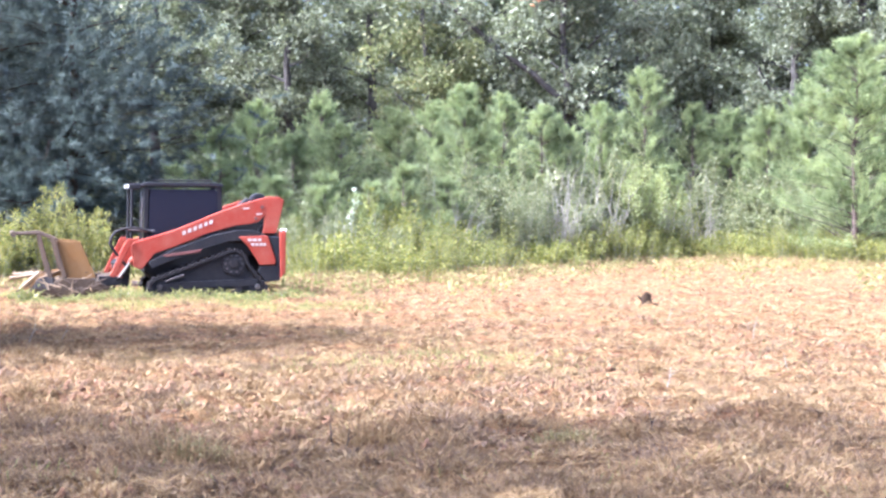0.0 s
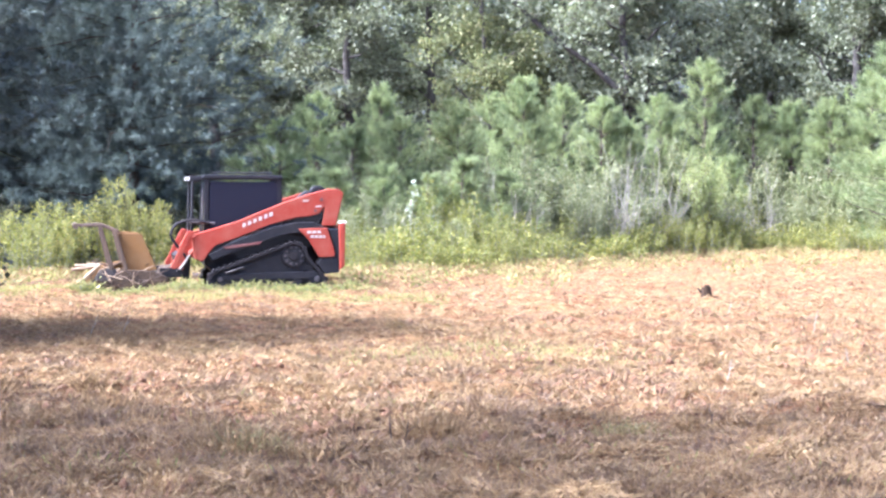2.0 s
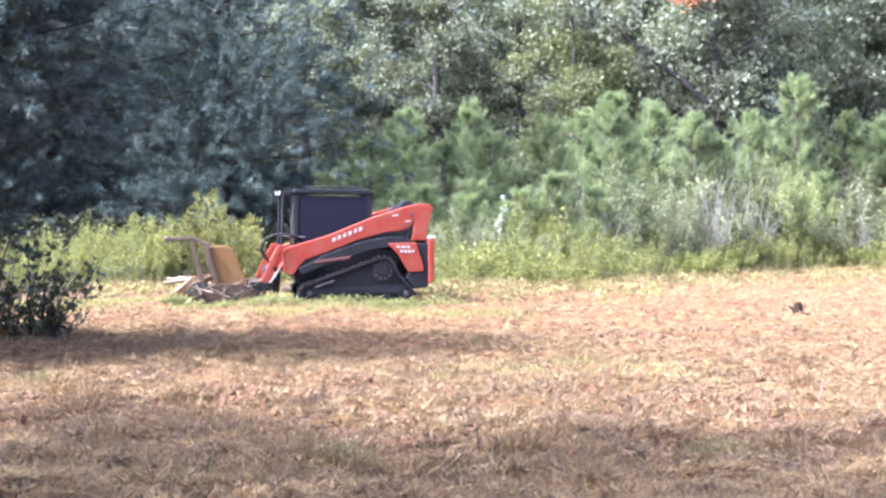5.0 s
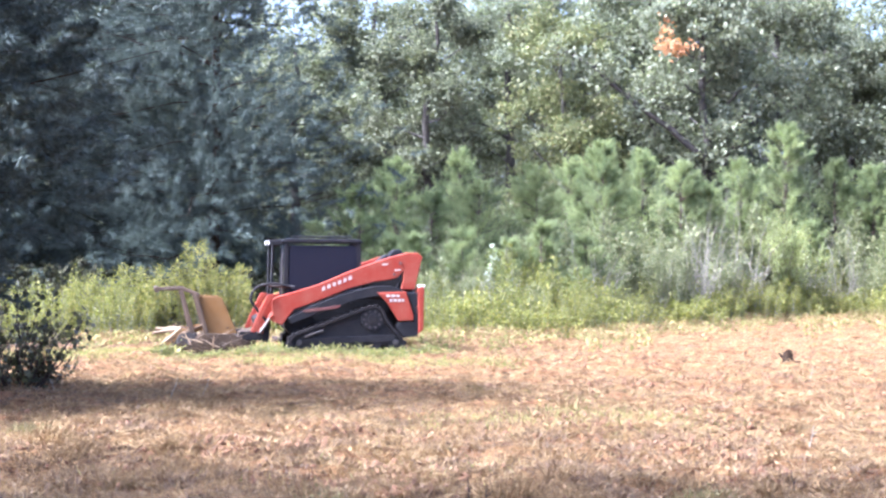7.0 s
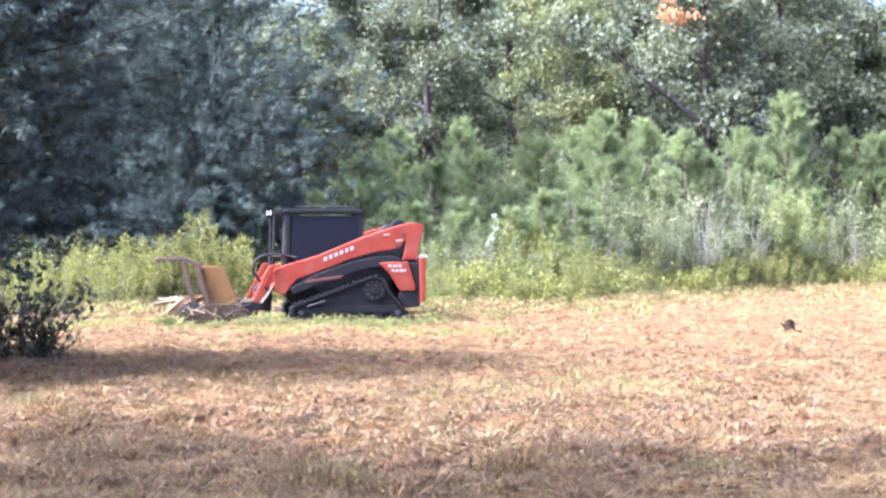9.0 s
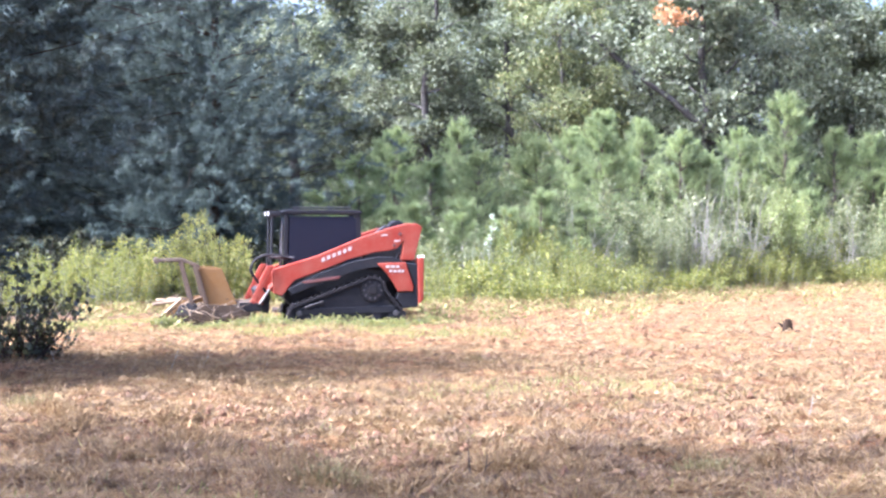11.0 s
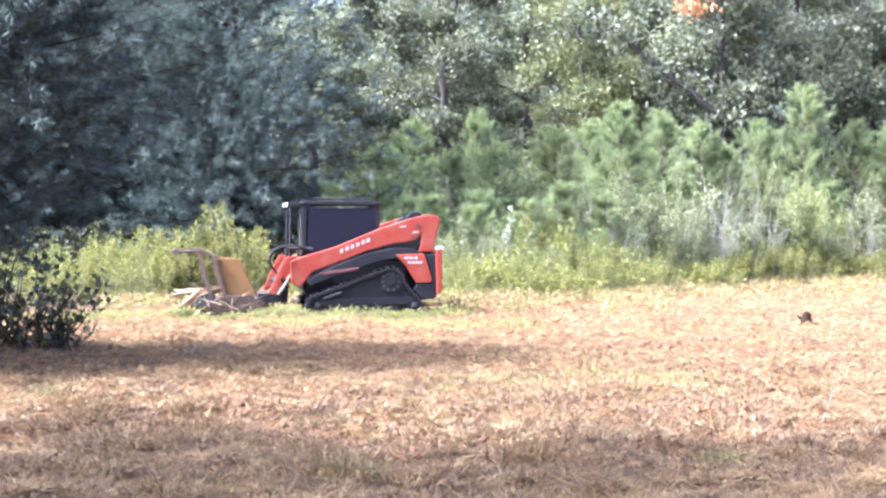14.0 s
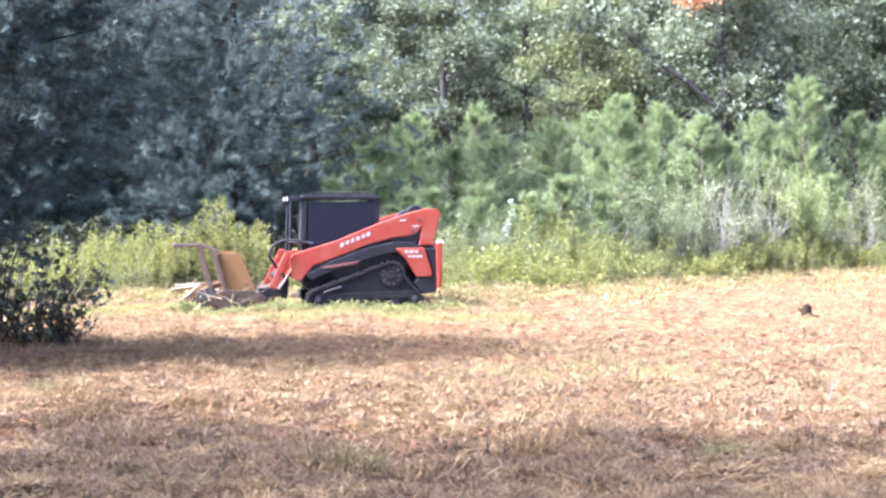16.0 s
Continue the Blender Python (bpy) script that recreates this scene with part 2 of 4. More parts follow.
def crooked(a, b, steps, wander):
    """A line from a to b that wanders."""
    s = np.linspace(0, 1, steps)[:, None]
    a, b = np.asarray(a, float), np.asarray(b, float)
    off = np.cumsum(rng.normal(size=(steps, 3)), 0) * wander
    off -= s * off[-1]
    off[0] = 0
    return a + (b - a) * s + off


# ---------------------------------------------------------------- the ground
def ground_sheet():
    x = np.concatenate([[-1500, -600, -250, -120, -70, -45, -30, -22], np.arange(-16, -9, 0.4), np.arange(-9, 13, 0.075),
                        np.arange(13, 24, 0.4), [26, 32, 45, 70, 120, 250, 600, 1500]])
    y = np.concatenate([[-1500, -600, -250, -120, -60, -30, -15, -8, -3, 0, 3, 6], np.arange(8, 30, 0.075), np.arange(30, 48, 0.25),
                        np.arange(48, 72, 0.8), [75, 85, 100, 140, 250, 600, 1500]])
    X, Y = np.meshgrid(x, y)
    pts = np.stack([X, Y, lie(X, Y)], -1).reshape(-1, 3)
    i = np.arange(len(y) - 1)[:, None] * len(x) + np.arange(len(x) - 1)[None]
    faces = np.stack([i, i + 1, i + 1 + len(x), i + len(x)], -1).reshape(-1, 4)
    ob = part("ground", (pts, faces), M_soil)
    ob.data.polygons.foreach_set("use_smooth", np.ones(len(faces), bool))
    return tagged(ob, "mown field of tan straw over reddish clay soil", "ground", kind="structure")


ground_sheet()


def field_points(n, near, far, spread=17.0, power=1.0):
    """Random places on the field in front of the eye, thinning out with distance."""
    az = np.radians(rng.uniform(-spread, spread + 4, n))
    d = 1 / (1 / near ** power + rng.uniform(0, 1, n) * (1 / far ** power - 1 / near ** power)) ** (1 / power)
    x, y = d * np.sin(az), d * np.cos(az)
    return x, y


def on_ground(x, y, dz=0.0):
    return np.stack([x, y, lie(x, y) + dz], -1)


def straw_litter():
    x, y = field_points(440000, 9.0, 62, power=0.75)
    keep = 1.4 * lattice(x * 1.6, y * 1.9, 21) + lattice(x * 0.5, y * 0.5, 22) * 1.2 + 0.9 * lattice(x * 4.5, y * 5.0, 24) + 0.8 * lattice(x * 8.0, y * 9.0, 26) + rng.normal(size=len(x)) * 0.2 > 0.15 + np.clip((16.5 - y) * 0.11, 0, 0.6)
    x, y = x[keep], y[keep]
    at = on_ground(x, y, 0.0) + np.stack([0 * x, 0 * x, rng.uniform(0.003, 0.05, len(x)) * (0.4 + np.clip(lattice(x * 2.3, y * 2.8, 25), 0, 1))], -1)
    ways = np.stack([rng.normal(size=len(x)), rng.normal(size=len(x)), np.abs(rng.normal(size=len(x))) * (0.12 + 0.010 * y)], -1)
    tall = 0.075 + 0.0009 * y + 0.03 * lattice(x * 0.9, y * 0.9, 23)
    ob = part("straw_litter", needles(at, ways, tall, 0.007 * np.clip(y / 20, 0.9, 1.7), 0.1), M_straw)
    tagged(ob, "mown tan straw lying loose over the field", "straw", kind="stuff")


def stubble():
    x, y = field_points(24000, 9.5, 55)
    keep = lattice(x * 1.1, y * 1.1, 31) + 0.6 * lattice(x * 4, y * 4, 32) > 0.35
    x, y = x[keep], y[keep]
    at = on_ground(x, y)
    ways = np.stack([rng.normal(size=len(x)) * 0.35, rng.normal(size=len(x)) * 0.35, np.ones(len(x))], -1)
    ob = part("stubble", needles(at, ways, 0.09 + 0.04 * lattice(x, y, 33), 0.010, 0.2), M_straw)
    tagged(ob, "short upright stubble of dry grass", "stubble", kind="stuff")


def green_patches():
    x, y = field_points(110000, 10, 50)
    want = np.exp(-(((x - 1.9) / 0.9) ** 2 + ((y - 18.3) / 1.3) ** 2)) + np.exp(-(((x - 0.6) / 1.0) ** 2 + ((y - 18.0) / 0.8) ** 2)) * 0.4
    want += np.exp(-(((x + 3.6) / 3.6) ** 2 + ((y - 29.6) / 1.7) ** 2)) * 1.6
    want += 0.05 * np.clip(lattice(x * 0.6, y * 0.6, 55), 0, 1)
    keep = rng.uniform(size=len(x)) < want * 0.85
    fx, fy = rng.uniform(-7.5, 1.6, 22000), rng.uniform(26.8, 33.5, 22000)          # the fringe left standing round the machine
    fringe = lattice(fx * 0.8, fy * 0.8, 57) + 0.5 * lattice(fx * 3, fy * 3, 58) + np.exp(-((fy - 30.2) / 2.0) ** 2) > 0.75
    x, y = np.concatenate([x[keep], fx[fringe]]), np.concatenate([y[keep], fy[fringe]])
    ways = np.stack([rng.normal(size=len(x)) * 0.5, rng.normal(size=len(x)) * 0.5, np.ones(len(x))], -1)
    ob = part("green_grass", needles(on_ground(x, y), ways, 0.10 + 0.03 * np.exp(-((y - 30.4) / 1.1) ** 2), 0.014, 0.25), M_greengrass)
    tagged(ob, "patches of short yellow-green grass in the field", "grass", kind="stuff")


def debris():
    x, y = field_points(16000, 9.5, 50)
    keep = lattice(x * 1.4, y * 1.4, 41) + 0.9 * lattice(x * 5, y * 5, 42) + rng.normal(size=len(x)) * 0.5 > 0.3
    x, y = x[keep], y[keep]
    ob = part("leaf_debris", leaves(on_ground(x, y, 0.005), 0.05, lift=0.1, slim=0.7), M_dead)
    tagged(ob, "brown shredded leaves and bark bits on the soil", "debris", kind="stuff")


def shredded_chips():
    """Flat chips of shredded stalk and bark, pale and brown, in drifts."""
    x, y = field_points(215000, 9.0, 60, power=0.7)
    heap = 0.7 * lattice(x * 1.6, y * 1.9, 21) + 0.7 * lattice(x * 0.5, y * 0.5, 22) + 0.5 * lattice(x * 2.0, y * 2.4, 27) + 0.9 * lattice(x * 6.0, y * 7.0, 28) + rng.normal(size=len(x)) * 0.45
    for name, pick, mat, label in (("pale_chips", heap > 0.35, M_chip, "pale shredded stalks strewn over the mown field"),
                                   ("brown_chips", heap < -0.7, M_mulch, "dark brown shredded bark strewn over the soil")):
        at = on_ground(x[pick], y[pick], 0.012)
        size = (0.030 + 0.0006 * y[pick]) * rng.uniform(0.5, 1.6, len(at))
        tagged(part(name, flakes(at, size, 0.4, 0.24), mat), label, "litter", kind="stuff")


straw_litter()
shredded_chips()
stubble()
green_patches()
debris()


def cut_weeds():
    """Cut weeds and stalks left lying along the foot of the standing growth."""
    n = 110000
    a = rng.uniform(-11, 21, n)
    d = np.interp(a, (-11, -4.6, -1.4, 1.5, 4.1, 7.8, 13.0, 17.0, 21.0), (34.5, 37.6, 37.4, 37.2, 38.2, 43.4, 54.5, 51.0, 49.0))
    d = d + 1.2 - np.abs(rng.normal(size=n)) * (1.7 + 1.2 * lattice(a * 1.3, a * 0, 71)) * 1.3 * (d / 40) ** 3
    x, y = d * np.sin(np.radians(a)), d * np.cos(np.radians(a))
    at = on_ground(x, y, 0.01) + np.stack([0 * x, 0 * x, rng.uniform(0, 0.26, n) * rng.uniform(0, 1, n)], -1)
    ways = np.stack([rng.normal(size=n), rng.normal(size=n), np.abs(rng.normal(size=n)) * 0.5], -1)
    half = n // 2
    tagged(part("cut_stalks", needles(at[:half], ways[:half], 0.22, 0.014, 0.2), M_straw), "dry cut stalks lying along the mown edge", "stalks", kind="stuff")
    tagged(part("cut_weeds", leaves(at[half + half // 2:], 0.09, lift=0.25, slim=0.5), M_greengrass), "wilting cut weeds lying along the mown edge", "weeds", kind="stuff")


cut_weeds()


def clods():
    """Lumps of torn red clay, in drifts where the cutter has bitten into the soil."""
    x, y = field_points(26000, 9.5, 45)
    drift = lattice(x * 0.7, y * 0.8, 81) + 0.8 * lattice(x * 2.4, y * 2.4, 82)
    for cx, cy, r in ((-1.5, 15.2, 0.5), (2.3, 15.4, 0.5), (-0.4, 13.3, 0.7), (4.6, 17.5, 0.9), (-2.9, 16.4, 0.4), (3.2, 24.0, 1.2), (6.5, 30.5, 1.3), (5.2, 21.0, 0.9), (8.5, 34.0, 1.5), (3.6, 28.0, 0.8)):
        drift += 1.6 * np.exp(-((x - cx) ** 2 + (y - cy) ** 2) / r ** 2)
    keep = drift + rng.normal(size=len(x)) * 0.3 > 0.85
    at = on_ground(x[keep], y[keep], 0.0)
    n = len(at)
    six = np.array([(1, 0, 0), (-1, 0, 0), (0, 1, 0), (0, -1, 0), (0, 0, 1), (0, 0, -1)], float)
    size = rng.uniform(0.012, 0.05, n)[:, None, None]
    pts = at[:, None] + six[None] * size * rng.uniform(0.6, 1.4, (n, 6, 1)) + rng.normal(size=(n, 6, 3)) * size * 0.2
    tri = np.array([(0, 2, 4), (2, 1, 4), (1, 3, 4), (3, 0, 4), (2, 0, 5), (1, 2, 5), (3, 1, 5), (0, 3, 5)])
    faces = (tri[None] + np.arange(n)[:, None, None] * 6).reshape(-1, 3)
    tagged(part("clay_clods", (pts.reshape(-1, 3), faces), M_clay), "small lumps of torn reddish clay in the field", "clods", kind="stuff")


clods()


def tufts():
    """Small clumps of stubble all over the field, past counting."""
    for name, n, blades, mat, label in (("grass_stubs", 8000, 18, M_straw, "small clumps of tan grass stubs all over the field"),
                                        ("weed_stubs", 6500, 16, M_dead, "small brown clumps of cut weed stubs over the field")):
        x, y = field_points(n, 9.0, 48, power=0.8)
        k = np.repeat(np.arange(n), blades)
        r = rng.uniform(0.03, 0.09, n)[k]
        a = rng.uniform(0, 2 * math.pi, n * blades)
        px, py = x[k] + np.cos(a) * r, y[k] + np.sin(a) * r
        ways = np.stack([np.cos(a) * 0.9, np.sin(a) * 0.9, np.full(len(a), 0.8)], -1)
        tagged(part(name, needles(on_ground(px, py), ways, rng.uniform(0.05, 0.13, n)[k], 0.011, 0.35), mat), label, "stubble", kind="stuff")


tufts()


def hay_wisps():
    """Wisps of long hay left by the mower: strands that lie much the same way."""
    n, per = 2200, 11
    x, y = field_points(n, 9.0, 34, power=1.0)
    keep = lattice(x * 0.9, y * 0.9, 91) + 0.5 * lattice(x * 2.6, y * 2.6, 92) > 0.25
    x, y = x[keep], y[keep]
    n = len(x)
    k = np.repeat(np.arange(n), per)
    a = rng.uniform(0, 2 * math.pi, n)[k] + rng.normal(size=n * per) * 0.45
    px, py = x[k] + rng.normal(size=n * per) * 0.09, y[k] + rng.normal(size=n * per) * 0.09
    ways = np.stack([np.cos(a), np.sin(a), 0.18 + 0.22 * np.abs(rng.normal(size=len(a)))], -1)
    at = on_ground(px, py, 0.03)
    tagged(part("hay_wisps", needles(at, ways, rng.uniform(0.09, 0.22, n)[k], 0.008, 0.12), M_straw), "wisps of long pale hay lying over the field", "hay", kind="stuff")


hay_wisps()


# ---------------------------------------------------------------- trees and plants
def thing(name, x, y, label, category, group="", z=None):
    ob = new(name)
    ob.empty_display_size = 0.2
    ob.location = (x, y, float(lie(x, y)) if z is None else z)
    return tagged(ob, label, category, group)


def place(x, y, turn=0.0, size=1.0, tall=None, sink=0.03):
    s = Vector((size, size, tall if tall else size))
    return Matrix.LocRotScale((x, y, float(lie(x, y)) - sink), Euler((0, 0, radians(turn))), s)


def broad_tree(name, height, spread, low, leaf, material, clumps, per_clump, label, bark=None, lean=0.0, clump_size=0.75, group="trees of the wood edge", bough=None):
    """A broad-leaved tree: trunk, limbs and branches, a crown of many leaf sprays with gaps."""
    bark = bark or M_bark
    root = thing(name, 0, 0, label, "tree", group, z=0)
    top = np.array([lean * height, 0, height * 0.93])
    line = crooked((0, 0, -0.15), top, 9, height * 0.012)
    r0 = height * 0.016 + 0.03
    limbs, ends = [tube(line, np.linspace(r0, r0 * 0.25, 9), 8)], []
    n_limb = 15
    for i in range(n_limb):
        s = low + (0.95 - low) * (i + rng.uniform(0, 0.8)) / n_limb
        base = line[min(int(s * 8), 7)] + (line[min(int(s * 8) + 1, 8)] - line[min(int(s * 8), 7)]) * (s * 8 % 1)
        reach = spread * (1.0 - 0.55 * abs(s - 0.5) * 2) * rng.uniform(0.65, 1.1)
        a = i * 2.4 + rng.uniform(-0.4, 0.4)
        tip = base + np.array([math.cos(a) * reach, math.sin(a) * reach, reach * rng.uniform(0.1, 0.7)])
        limb = crooked(base, tip, 6, reach * 0.05)
        limbs.append(tube(limb, np.linspace(r0 * 0.42 * (1.15 - s), 0.012, 6), 5))
        for q in range(4):
            b = limb[2 + q if q < 3 else 4]
            t2 = b + rng.normal(size=3) * reach * 0.28 + np.array([0, 0, reach * 0.08])
            tw = crooked(b, t2, 4, reach * 0.03)
            limbs.append(tube(tw, np.linspace(0.022, 0.006, 4), 4))
            ends += [tw[2], tw[3]]
        ends += [limb[4], limb[5]]
    if bough:                                            # one long leaning bough
        line = crooked(bough[0], bough[1], 8, 0.07)
        limbs.append(tube(line, np.linspace(0.12, 0.04, 8), 7))
        for q in range(14):
            b = line[1 + q // 2]
            tw = crooked(b, b + rng.normal(size=3) * 0.6 + np.array([0, 0, 0.3]), 4, 0.05)
            limbs.append(tube(tw, np.linspace(0.03, 0.008, 4), 4))
            ends += [tw[2], tw[3]]
    part("trunk", joined(*limbs), bark, root)
    ends = np.array(ends)
    c = ends[rng.integers(0, len(ends), clumps)] + rng.normal(size=(clumps, 3)) * spread * 0.09
    n = clumps * per_clump
    k = np.repeat(np.arange(clumps), per_clump)
    sizes = rng.uniform(0.5, 1.3, clumps)[k] * clump_size
    off = unit(rng.normal(size=(n, 3))) * (rng.uniform(0.1, 1, n) ** 0.6 * sizes)[:, None] * np.array([1, 1, 0.6])
    at = c[k] + off
    at = at[at[:, 2] > 0.15]
    part("crown", leaves(at, leaf, lift=-0.1, slim=0.62), material, root)
    return root


def pine_tree(name, height, spread, label, material, low=0.04, shoots=4, count=26, needle=0.17, width=0.007, group="young pines", gap=0.36, bark=None, old=False):
    """A pine: straight stem, whorls of upswept branches, bottle-brush shoots of long needles."""
    bark = bark or M_pinebark
    root = thing(name, 0, 0, label, "pine tree", group, z=0)
    line = crooked((0, 0, -0.1), (0, 0, height * 0.96), 10, height * 0.004)
    r0 = height * 0.011 + 0.012
    limbs, at, ways = [tube(line, np.linspace(r0, 0.008, 10), 6)], [], []
    z = height * low
    while z < height * 0.95:
        s = z / height
        reach = spread * (1 - s) ** 0.78 * (0.7 + 0.3 * min(1, s * 5)) * rng.uniform(0.65, 1.25) + 0.04
        if old:                                          # a rounded crown, widest half way up
            reach = spread * (0.5 + 0.5 * math.sin(math.pi * min(1, s * 1.0 + 0.1))) * (1 - s) ** 0.2 * rng.uniform(0.85, 1.12)
        for b in range(rng.integers(4, 7) if old else rng.integers(5, 9)):
            a = rng.uniform(0, 2 * math.pi)
            r = reach * rng.uniform(0.6, 1.15)
            rise = r * (rng.uniform(-0.25, 0.3) if old else rng.uniform(0.2, 0.6)) + 0.03
            base = np.array([0, 0, z + rng.uniform(-0.08, 0.08)])
            tip = base + np.array([math.cos(a) * r, math.sin(a) * r, rise])
            limb = crooked(base, tip, 5, r * 0.03)
            limbs.append(tube(limb, np.linspace(0.008 + r * (0.003 if old else 0.006), 0.003, 5), 4))
            for q in range(shoots):
                f = 1 - q / shoots * (0.95 if old else 0.9)
                o = base + (tip - base) * f + (rng.normal(size=3) * (0.16 * r) if old else 0)
                sw = unit(tip - base + rng.normal(size=3) * r * 0.45 + np.array([0, 0, r * (0.35 if old else 0.9)]))
                ln = min(0.16 + 0.10 * r, 0.34) if old else (0.14 + 0.24 * r) * rng.uniform(0.7, 1.3)
                m = count
                u = rng.uniform(0, 1, m)[:, None]
                at.append(o + sw * u * ln)
                ways.append(np.broadcast_to(sw * 0.75, (m, 3)))
        z += gap * rng.uniform(0.75, 1.25)
    for f in range(8):                                   # the leader with its candles
        o = np.array([0, 0, height * (0.85 + 0.014 * f)])
        u = rng.uniform(0, 1, (count, 1))
        at.append(o + np.array([0, 0, height * 0.04]) * u)
        ways.append(np.broadcast_to(np.array([0, 0, 0.9]), (count, 3)))
    part("trunk", joined(*limbs), bark, root)
    at, ways = np.concatenate(at), np.concatenate(ways)
    if old:                                              # browsed clear below the lowest boughs
        above = (at[:, 2] > height * low * 0.85) | ((at[:, 0] < spread * 0.68) & (at[:, 2] > 0.5))
        at, ways = at[above], ways[above]
    part("crown", needles(at, ways, needle, width, 0.85 if old else 0.36), material, root)
    return root


def shrub(name, height, spread, stems, leaf, count, material, label, category="shrub", group="", stem=None, slim=0.5, bare=0.3, upright=0.6):
    """A many-stemmed shrub or tall weed: thin stems from one foot, leaves along their upper part."""
    root = thing(name, 0, 0, label, category, group, z=0)
    tubes, at, ways = [], [], []
    for i in range(stems):
        a, r = rng.uniform(0, 2 * math.pi), spread * rng.uniform(0.1, 1) ** 0.7
        h = height * rng.uniform(0.6, 1.0) * (1 - 0.3 * (r / spread) ** 2)
        foot = np.array([math.cos(a) * r * (1 - upright), math.sin(a) * r * (1 - upright), -0.05])
        line = crooked(foot, (math.cos(a) * r, math.sin(a) * r, h), 7, height * 0.02)
        tubes.append(tube(line, np.linspace(0.012, 0.003, 7), 4))
        m = count // stems
        s = bare + (1 - bare) * rng.uniform(0, 1, m) ** 0.8
        k = np.minimum((s * 6).astype(int), 5)
        p = line[k] + (line[k + 1] - line[k]) * (s * 6 - k)[:, None]
        out = unit(rng.normal(size=(m, 3)))
        p = p + out * rng.uniform(0, 1, m)[:, None] * (0.06 + 0.10 * spread) * np.array([1, 1, 0.7])
        at.append(p)
        ways.append(out * 0.7)
    tagged(part("stem", joined(*tubes), stem or M_green_stem, root), kind="stuff")
    part("foliage", leaves(np.concatenate(at), leaf, np.concatenate(ways), 0.35, slim, 0.6), material, root)
    return root


def bare_shrub(name, height, spread, stems, label, group="", stem=None):
    """Leafless forked stems."""
    root = thing(name, 0, 0, label, "shrub", group, z=0)
    tubes = []
    for i in range(stems):
        a, r = rng.uniform(0, 2 * math.pi), spread * rng.uniform(0.1, 1)
        line = crooked((0, 0, -0.05), (math.cos(a) * r, math.sin(a) * r, height * rng.uniform(0.6, 1)), 8, height * 0.025)
        tubes.append(tube(line, np.linspace(0.015, 0.005, 8), 5))
        for q in range(5):
            b = line[rng.integers(2, 7)]
            t2 = b + rng.normal(size=3) * height * 0.10 + np.array([0, 0, height * 0.13])
            tubes.append(tube(crooked(b, t2, 4, 0.02), np.linspace(0.008, 0.002, 4), 4))
    tagged(part("stem", joined(*tubes), stem or M_stem, root), kind="stuff")
    return root




def scatter(first, spots):
    """Puts the first of a kind at the first spot and copies of it at the rest."""
    for m in spots[1:]:
        copy_thing(first, m)
    first.matrix_basis = spots[0]


EDGE = ((-4.6, 37.6), (-1.4, 37.4), (1.5, 37.2), (4.1, 38.2), (7.8, 43.4), (13.0, 54.5), (17.0, 51.0), (21.0, 49.0))


def behind_edge(a, d, turn, s, h, off):
    """A pose at the bearing a, at least off metres behind the mown edge; the size grows with the distance."""
    far = max(d, float(np.interp(a, [e[0] for e in EDGE], [e[1] for e in EDGE])) + off)
    return place(*ray_spot(a, far), turn, s * far / d, h * far / d)


def ray_spot(deg, dist):
    a = radians(deg)
    return dist * math.sin(a), dist * math.cos(a)


# the far wood: broad-leaved trees
wood_label = "tall broad-leaved tree with grey-green summer leaves at the wood edge"
oak_a = broad_tree("broadleaf_tree", 12.5, 3.6, 0.05, 0.17, M_oak, 340, 70, "tall broad-leaved tree with dark green leaves at the wood edge")
oak_b = broad_tree("broadleaf_tree", 13.5, 3.2, 0.04, 0.17, M_grey, 330, 70, wood_label)
oak_c = broad_tree("broadleaf_tree", 11.5, 3.8, 0.04, 0.17, M_oak, 340, 70, "broad-leaved tree with drooping dark green sprays at the wood edge", lean=0.06)
oak_d = broad_tree("broadleaf_tree", 12.0, 3.4, 0.06, 0.17, M_yellow, 320, 66, "broad-leaved tree turning yellow-brown at the wood edge")
scatter(oak_b, [behind_edge(a, d, t, s, h, 14) for a, d, t, s, h in (
    (-1.6, 66, 20, 1.0, 0.90), (0.3, 62, 140, 0.9, 0.86), (13.6, 70, 75, 1.0, 0.74), (18.5, 66, 200, 1.1, 1.1), (-7.5, 72, 300, 1.1, 1.0), (21.5, 70, 10, 1.1, 1.1))])
scatter(oak_a, [behind_edge(a, d, t, s, h, 14) for a, d, t, s, h in (
    (2.6, 68, 0, 1.1, 1.02), (7.2, 63, 90, 1.1, 1.0), (11.2, 66, 190, 1.05, 1.1), (15.9, 64, 250, 1.0, 1.0), (-4.2, 66, 40, 1.1, 0.82), (-11.0, 64, 130, 1.2, 1.0),
    (20.3, 62, 300, 1.0, 1.0), (-15.0, 62, 300, 1.2, 1.0))])
scatter(oak_c, [behind_edge(a, d, t, s, h, 14) for a, d, t, s, h in (
    (9.3, 59, 165, 1.0, 1.05), (12.6, 74, 60, 1.2, 1.1), (5.0, 74, 280, 1.2, 1.1), (17.4, 72, 20, 1.2, 1.1), (0.8, 76, 110, 1.2, 0.95), (-2.4, 78, 220, 1.3, 0.85), (-5.6, 80, 80, 1.3, 0.9))])
scatter(oak_d, [behind_edge(a, d, t, s, h, 14) for a, d, t, s, h in ((4.2, 60, 30, 0.85, 0.85),)])
oak_e = broad_tree("broadleaf_tree", 12.5, 2.6, 0.30, 0.17, M_oak, 190, 55, "broad-leaved tree with a long dark leaning bough", bough=((0, -0.3, 5.0), (-4.4, -1.0, 8.3)))
oak_e.matrix_basis = behind_edge(9.0, 58, 0, 1.0, 1.0, 10.5)
